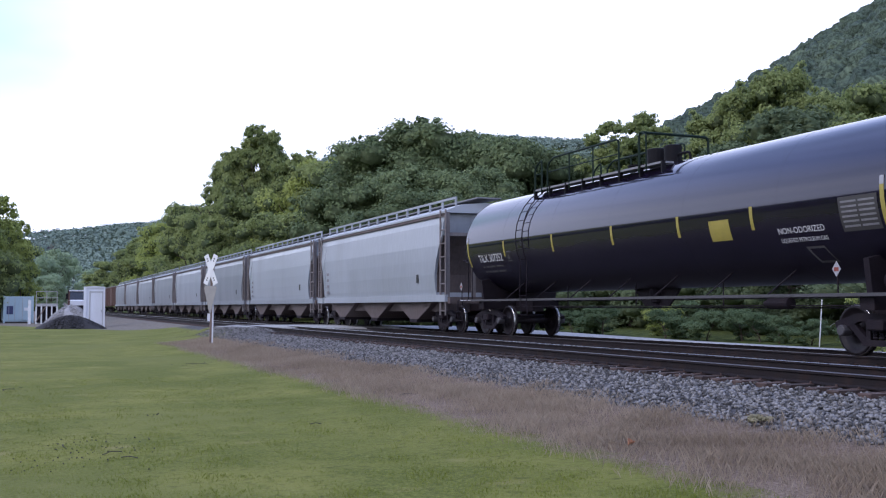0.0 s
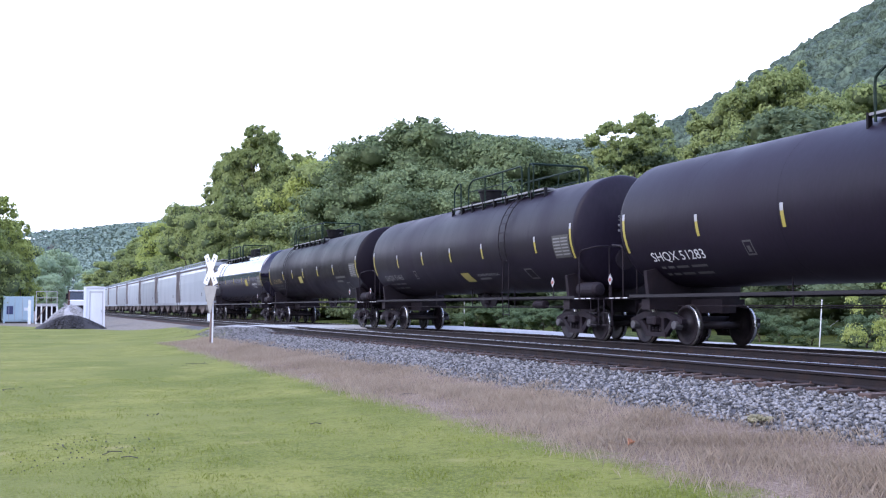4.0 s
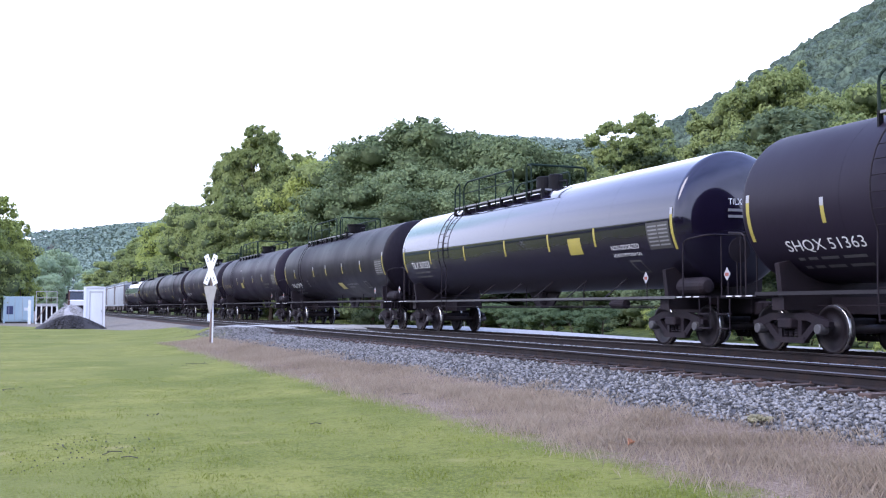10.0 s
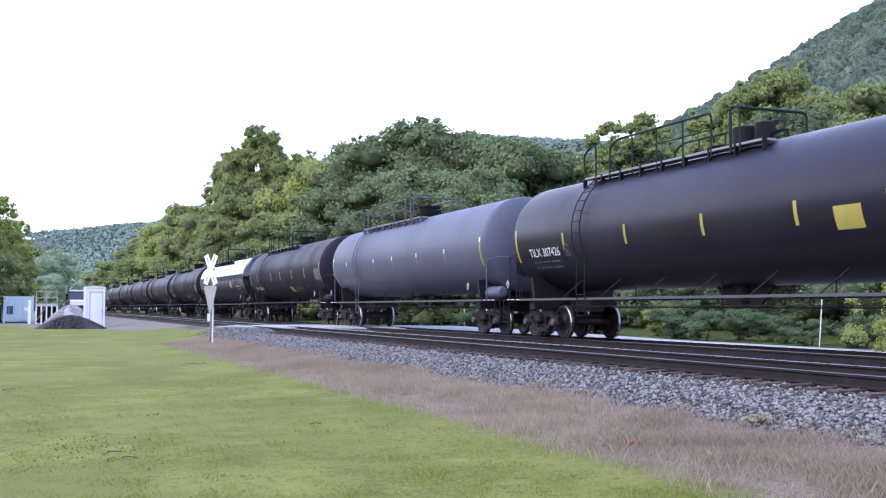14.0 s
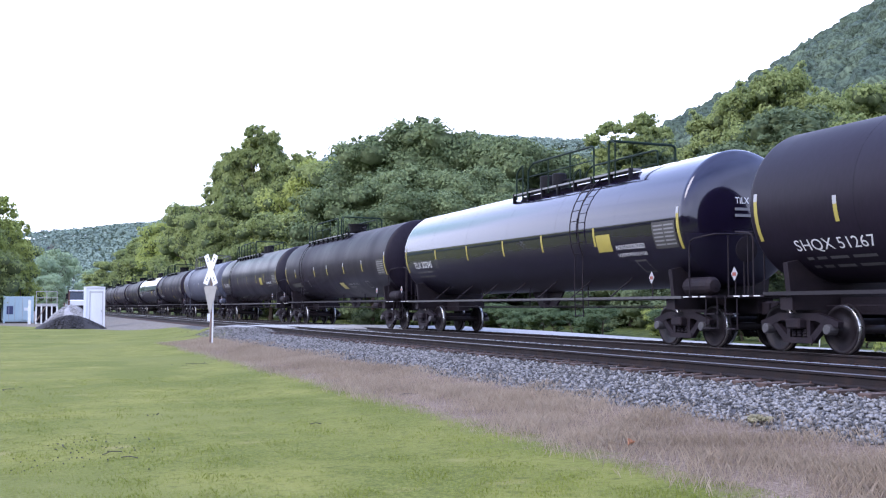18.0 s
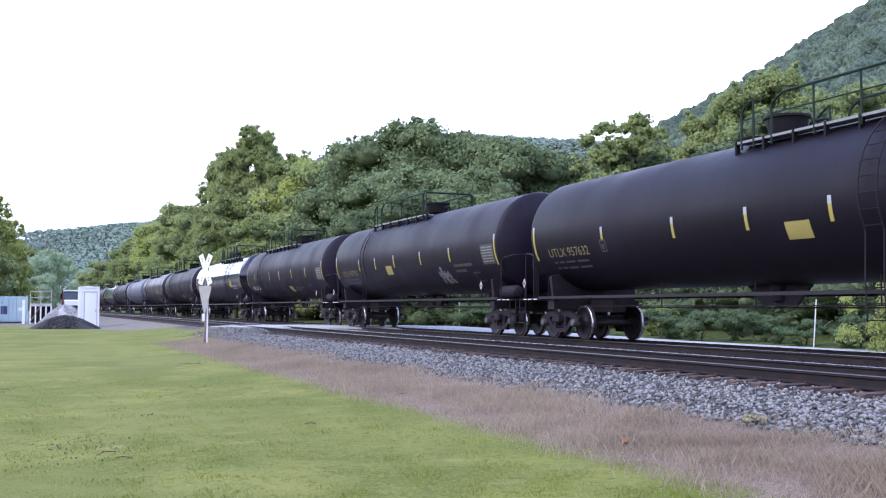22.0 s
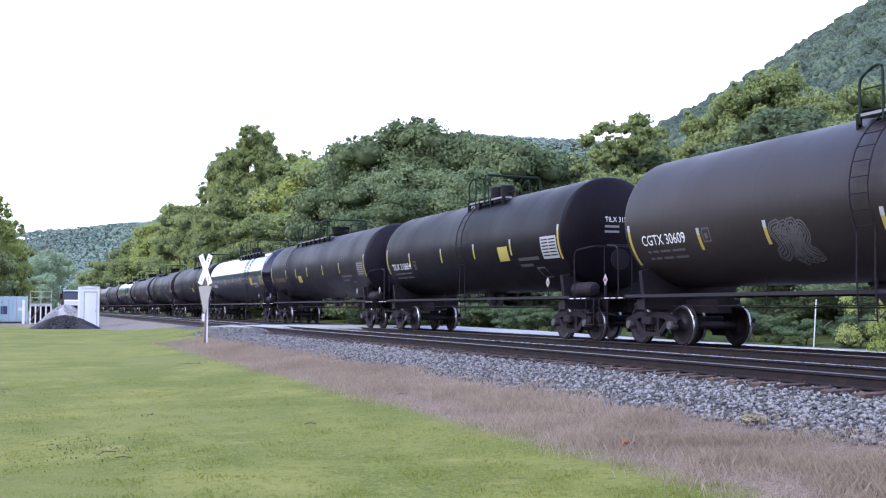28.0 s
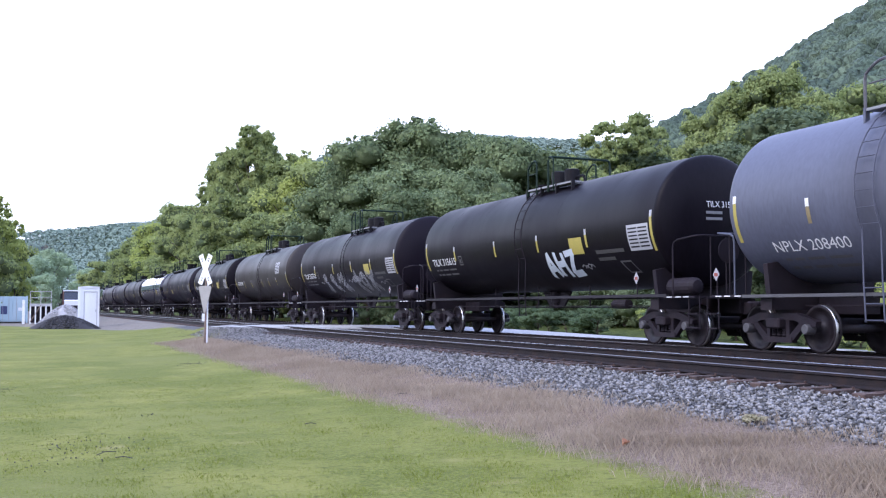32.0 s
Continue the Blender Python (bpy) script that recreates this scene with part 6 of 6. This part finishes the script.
def container():
    d = 108.8
    x, y = spot(33, d)
    top = empty("storage_container", pose(x, y, float(ground_z(x, y)), 0, 0, 3), "pale blue steel storage container with a dark panel", "container")
    part("body", boxed(-1.35, 1.35, -1.2, 4.8, 0.12, 2.6, bevel=0.02), "blue_wall", top)
    for k in range(13):
        part("rib", boxed(-1.39, -1.345, -1.1 + k * 0.47, -0.9 + k * 0.47, 0.3, 2.45), "blue_wall", top)
    for s in (-1, 1):
        dr = part("door", boxed(s * 0.02, s * 1.25, -1.25, -1.2, 0.25, 2.45, bevel=0.01), "blue_wall", top)
        for q in (0.35, 0.9):
            part("lock_rod", tubed([(s * q, -1.28, 0.25), (s * q, -1.28, 2.45)], 0.02), "grey_steel", dr)
    part("panel", boxed(-1.1, -0.5, -1.29, -1.25, 0.85, 1.65), "dark_panel", top)
    part("notice", boxed(0.5, 1.05, -1.30, -1.29, 1.2, 1.5), "white_sign", top)
    for q in (-1.3, 1.3):
        part("corner_post", boxed(q - 0.08, q + 0.08, -1.28, -1.12, 0, 2.66), "blue_wall", top)


container()


def platform_rack():
    d = 101.7
    x, y = spot(84, d)
    top = empty("loading_platform", pose(x, y, float(ground_z(x, y)), 0, 0, -3), "weathered loading platform with posts and a railing", "platform")
    part("deck", boxed(-0.95, 0.95, -0.82, 0.8, 1.62, 1.87), "grey_steel", top)
    # dark sheet added below the deck in place of the shade there
    part("back_panel", boxed(-0.9, 0.9, 0.6, 0.66, 0.1, 1.62), "steel", top)
    for px in (-0.9, -0.45, 0.0, 0.45, 0.9):
        for py in (-0.75, 0.75):
            part("post", boxed(px - 0.06, px + 0.06, py - 0.06, py + 0.06, 0, 1.62), "white_post", top)
    for px in (-0.9, 0.0, 0.9):
        part("rail_post", tubed([(px, -0.75, 1.87), (px, -0.75, 3.0)], 0.035), "grey_steel", top)
    for z in (2.4, 2.98):
        part("rail", tubed([(-0.9, -0.75, z), (0.9, -0.75, z)], 0.03), "grey_steel", top)
        part("rail", tubed([(0.9, -0.75, z), (0.9, 0.75, z)], 0.03), "grey_steel", top)
    part("brace", tubed([(-0.9, -0.8, 0.2), (0.0, -0.8, 1.7)], 0.04), "wood_post", top)
    part("board", boxed(-1.6, -1.35, -0.8, -0.7, 0.0, 2.2), "white_post", top)


platform_rack()


def lorry():
    d = 156
    x, y = spot(142, d)
    top = empty("lorry", pose(x, y, float(ground_z(x, y)), 0, 0, -3) @ Matrix.Scale(1.35, 4), "parked dark red dump lorry with a white front", "truck")
    part("chassis", boxed(-1.1, 1.1, -1.0, 6.0, 0.55, 0.9), "steel", top)
    cab = part("cab", prism([(-1.3, 0.9), (-1.3, 1.7), (0.1, 1.8), (0.4, 2.75), (1.7, 2.75), (1.7, 0.9)], -1.15, 1.15, "X"), "boxcar", top)
    part("hood", prism([(-1.34, 1.25), (-1.34, 1.72), (0.0, 1.84), (0.0, 1.6)], -0.95, 0.95, "X"), "white_wall", cab)
    part("visor", boxed(-1.1, 1.1, 0.2, 0.6, 2.74, 2.86), "white_wall", cab)
    part("windscreen", prism([(0.08, 1.85), (0.36, 2.65), (0.33, 2.68), (0.03, 1.87)], -1.0, 1.0, "X"), "glass", cab)
    part("grille", boxed(-0.6, 0.6, -1.33, -1.3, 0.95, 1.6), "steel", cab)
    part("bumper", boxed(-1.2, 1.2, -1.5, -1.3, 0.5, 0.85), "grey_steel", top)
    for s in (-1, 1):
        part("headlight", boxed(s * 0.7, s * 1.0, -1.34, -1.3, 1.05, 1.3), "white_sign", cab)
        part("mirror", boxed(s * 1.2, s * 1.4, 0.2, 0.28, 1.9, 2.5), "black", cab)
        for yy in (-0.4, 4.2, 5.3):
            part("wheel", spun([(s * 0.85, 0.2), (s * 0.85, 0.5), (s * 1.15, 0.5), (s * 1.15, 0.2)], "X", 20, at=(0, yy, 0.5)), "black", top)
    part("bed", prism([(1.9, 0.95), (1.8, 2.9), (6.3, 2.7), (6.2, 0.95)], -1.25, 1.25, "X"), "steel", top)


lorry()


def marker_post(x, y, h, material, label, lean=0):
    top = empty("marker_post", pose(x, y, float(ground_z(x, y)) - 0.05, 0, lean, 0), label, "post")
    part("pole", tubed([(0, 0, 0), (0, 0, h)], 0.02, 8), material, top)
    part("cap", spun([(h, 0.028), (h + 0.03, 0.028), (h + 0.04, 0.01)], "Z", 8), material, top)


marker_post(24.2, 29.1, 1.55, "white_post", "slim white marker post beside the far road", 5)
marker_post(24.2, 60.0, 1.6, "white_post", "white marker post beside the far road")
marker_post(24.2, 67.9, 1.6, "wood_post", "weathered wooden post beside the far road")


# ---- fine ground cover ----
def ballast(name, seed, count, y0, y1, power, x0=7.5, x1=9.35):
    rnd = np.random.RandomState(seed)
    y = y0 + (y1 - y0) * rnd.uniform(0, 1, count) ** power
    x = x0 + (x1 - x0) * rnd.beta(1.6, 1.15, count)
    keep = y < np.interp(x, [8.7, 9.4, 12.3, 14.35], [53.6, 49.2, 46.8, 45.4])
    x, y = x[keep], y[keep]
    z = ground_z(x, y) + rnd.uniform(-0.01, 0.035, len(x))
    v, f = stones(rnd, np.stack([x, y, z], 1), rnd.uniform(0.018, 0.046, len(x)))
    tagged(hang(name, raw_mesh(name, v, f), "ballast", None), "loose grey crushed stone ballast beside the rails", "ballast", kind="stuff")


ballast("ballast_stones", 41, 29000, 5.6, 54.2, 1.4, 7.6, 9.25)
ballast("track_stones", 42, 8000, 7.0, 53.5, 1.3, 9.5, 13.7)
ballast("shoulder_stones", 43, 5000, 6.0, 53.0, 1.4, 9.2, 9.75)


def blades(name, seed, x, y, h, width, material, label, category, lean=0.5):
    rnd = np.random.RandomState(seed)
    n = len(x)
    a = rnd.uniform(0, 2 * np.pi, n)
    b = rnd.uniform(0, 2 * np.pi, n)
    h = h * rnd.uniform(0.5, 1.2, n)
    base = np.stack([x, y, ground_z(x, y) - 0.01], 1)
    sid = np.stack([np.cos(a), np.sin(a), 0 * a], 1) * width
    bend = np.stack([np.cos(b), np.sin(b), 0 * b], 1) * (h * lean * rnd.uniform(0.2, 1, n))[:, None]
    up = np.stack([0 * h, 0 * h, h], 1)
    v = np.stack([base - sid, base + sid, base + up * 0.6 + bend * 0.4 + sid * 0.6, base + up + bend], 1).reshape(-1, 3)
    f = np.arange(4 * n).reshape(-1, 4)
    tagged(hang(name, raw_mesh(name, v, f), material, None), label, category, kind="stuff")


rnd = np.random.RandomState(51)
n = 120000
y = 4.3 + 63.5 * rnd.uniform(0, 1, n) ** 1.7
x = 6.71 + 0.17 * np.sin(y * 0.9) + 0.12 * np.sin(y * 2.7 + 1) + 0.6 * rnd.normal(size=n)
k = (x > 5.2) & (x < 8.1) & (rnd.uniform(0, 1, n) < 0.95)
k &= y < 48.8
blades("dry_grass", 52, x[k], y[k], 0.06 + 0.10 * (0.5 + 0.5 * np.sin(x[k] * 3.1 + 2 * np.sin(y[k] * 1.3)) * np.sin(y[k] * 1.9 + x[k])), 0.0015, "dry", "dry pinkish-brown grass along the ballast", "dry grass", 0.65)
n = 160000
dd = 7.1 + 19 * rnd.uniform(0, 1, n) ** 1.5
uu = rnd.uniform(-60, 1400, n)
sx = (uu - 784) / 1940 * dd
x, y = AX * dd + AY * sx, AY * dd - AX * sx
tuft = 0.5 + 0.5 * np.sin(x * 4.3 + 2.2 * np.sin(y * 1.7)) * np.sin(y * 3.1 + 1.9 * np.sin(x * 2.3))
k = (x < 5.85) & (rnd.uniform(0, 1, n) < 0.35 + 0.65 * tuft)
blades("lawn_grass", 54, x[k], y[k], 0.018 + 0.024 * tuft[k], 0.0032, "blade", "short green lawn grass", "grass", 0.8)


def litter():
    """Soil crumbs, twigs, a leaf and a dry weed that lie on the lawn and the stones."""
    rnd = np.random.RandomState(61)
    cx, cy, cs = [], [], []
    for u, d, w, dp, n in ((190, 13.1, 0.55, 1.0, 70), (150, 14.0, 0.4, 0.6, 30), (22, 23.1, 0.25, 0.6, 26), (352, 31.3, 0.5, 0.6, 22), (275, 17.3, 0.12, 0.25, 10), (320, 58.0, 0.7, 1.2, 20), (60, 12.1, 0.35, 0.6, 18), (372, 53.2, 0.7, 1.4, 70), (340, 52.0, 0.6, 0.9, 30)):
        x, y = spot(u, d)
        cx.append(x + w * rnd.normal(size=n) * 0.6)
        cy.append(y + dp * rnd.normal(size=n) * 0.6)
        cs.append(rnd.uniform(0.004, 0.011, n) * (1 + d / 30))
    x, y, s = np.concatenate(cx), np.concatenate(cy), np.concatenate(cs)
    v, f = stones(rnd, np.stack([x, y, ground_z(x, y) + 0.012], 1), s)
    tagged(hang("soil_crumbs", raw_mesh("soil_crumbs", v, f), "soil", None), "dark damp soil crumbs scattered on the lawn", "soil", kind="stuff")
    r = random.Random(4)
    for u, d, size in ((120, 13.6, 0.25), (205, 12.9, 0.3), (355, 31.1, 0.5), (20, 23.0, 0.4), (720, 18.9, 0.3), (235, 12.5, 0.2), (560, 15.4, 0.16)):
        x, y = spot(u, d)
        a = r.uniform(0, 360)
        ob = part("twig", tubed([(-size / 2, 0, 0.012), (0, size * 0.12, 0.03), (size / 2, 0.02, 0.014)], 0.006, 5), "soil", None)
        ob.matrix_basis = pose(x, y, float(ground_z(x, y)), 0, 0, a)
        tagged(ob, "short dark twig lying on the lawn", "twig", "twigs on the lawn")
    x, y = spot(1110, 11.7)
    bm = bmesh.new()
    rows = [[bm.verts.new((p * 0.12 - 0.06, q * w * 0.7, 0.03 + 0.05 * abs(q) + 0.02 * math.sin(p * 3))) for q in (-1, 0, 1)] for p, w in ((0, 0.005), (0.25, 0.05), (0.55, 0.065), (0.8, 0.04), (1, 0.004))]
    for p, q in zip(rows, rows[1:]):
        for k in range(2):
            bm.faces.new((p[k], q[k], q[k + 1], p[k + 1]))
    ob = part("fallen_leaf", bm, "rust_leaf", None)
    ob.matrix_basis = pose(x, y, float(ground_z(x, y)) + 0.03, 20, 0, 40)
    tagged(ob, "withered orange leaf in the dry grass", "leaf")
    x, y = spot(1345, 12.5)
    rr = np.random.RandomState(9)
    c = rr.normal(size=(9, 3)) * np.array([0.11, 0.11, 0.0]) + np.array([0, 0, 0.04])
    v, f = leaf_cloud(rr, c, np.full(9, 0.07), 45, 0.035, 0.6)
    ob = hang("weed_clump", raw_mesh("weed_clump", v, f), "weed", None)
    ob.matrix_basis = pose(x, y, float(ground_z(x, y)) + 0.02)
    tagged(ob, "dry yellowish weed clump on the ballast", "weed")
    x, y = 25.2, 30.7
    bm = tubed([(0, 0, 0), (0.25, -0.5, 0.45), (0.3, -1.0, 0.72)], 0.007, 5)
    tube(bm, [(0.25, -0.5, 0.45), (0.1, -0.7, 0.75)], 0.005, 4)
    ob = part("bare_branch", bm, "grey_steel", None)
    ob.matrix_basis = pose(x, y, float(ground_z(x, y)) + 0.1)
    tagged(ob, "bleached bare branch leaning among the bushes", "branch")


litter()


# ---- what moves ----
def motions():
    for car, y0 in train:
        walk(car, [(float(t), pose(TRAIN_X, y0 + run(t), 0)) for t in range(0, 33, 2)])
    times = [k / FPS for k in range(32 * FPS + 1)]
    for w, d in wheelsets:
        walk(w, [(t, pose(0, d, WHEEL_R) @ Matrix.Rotation(-run(t) / WHEEL_R, 4, "X")) for t in times])


motions()
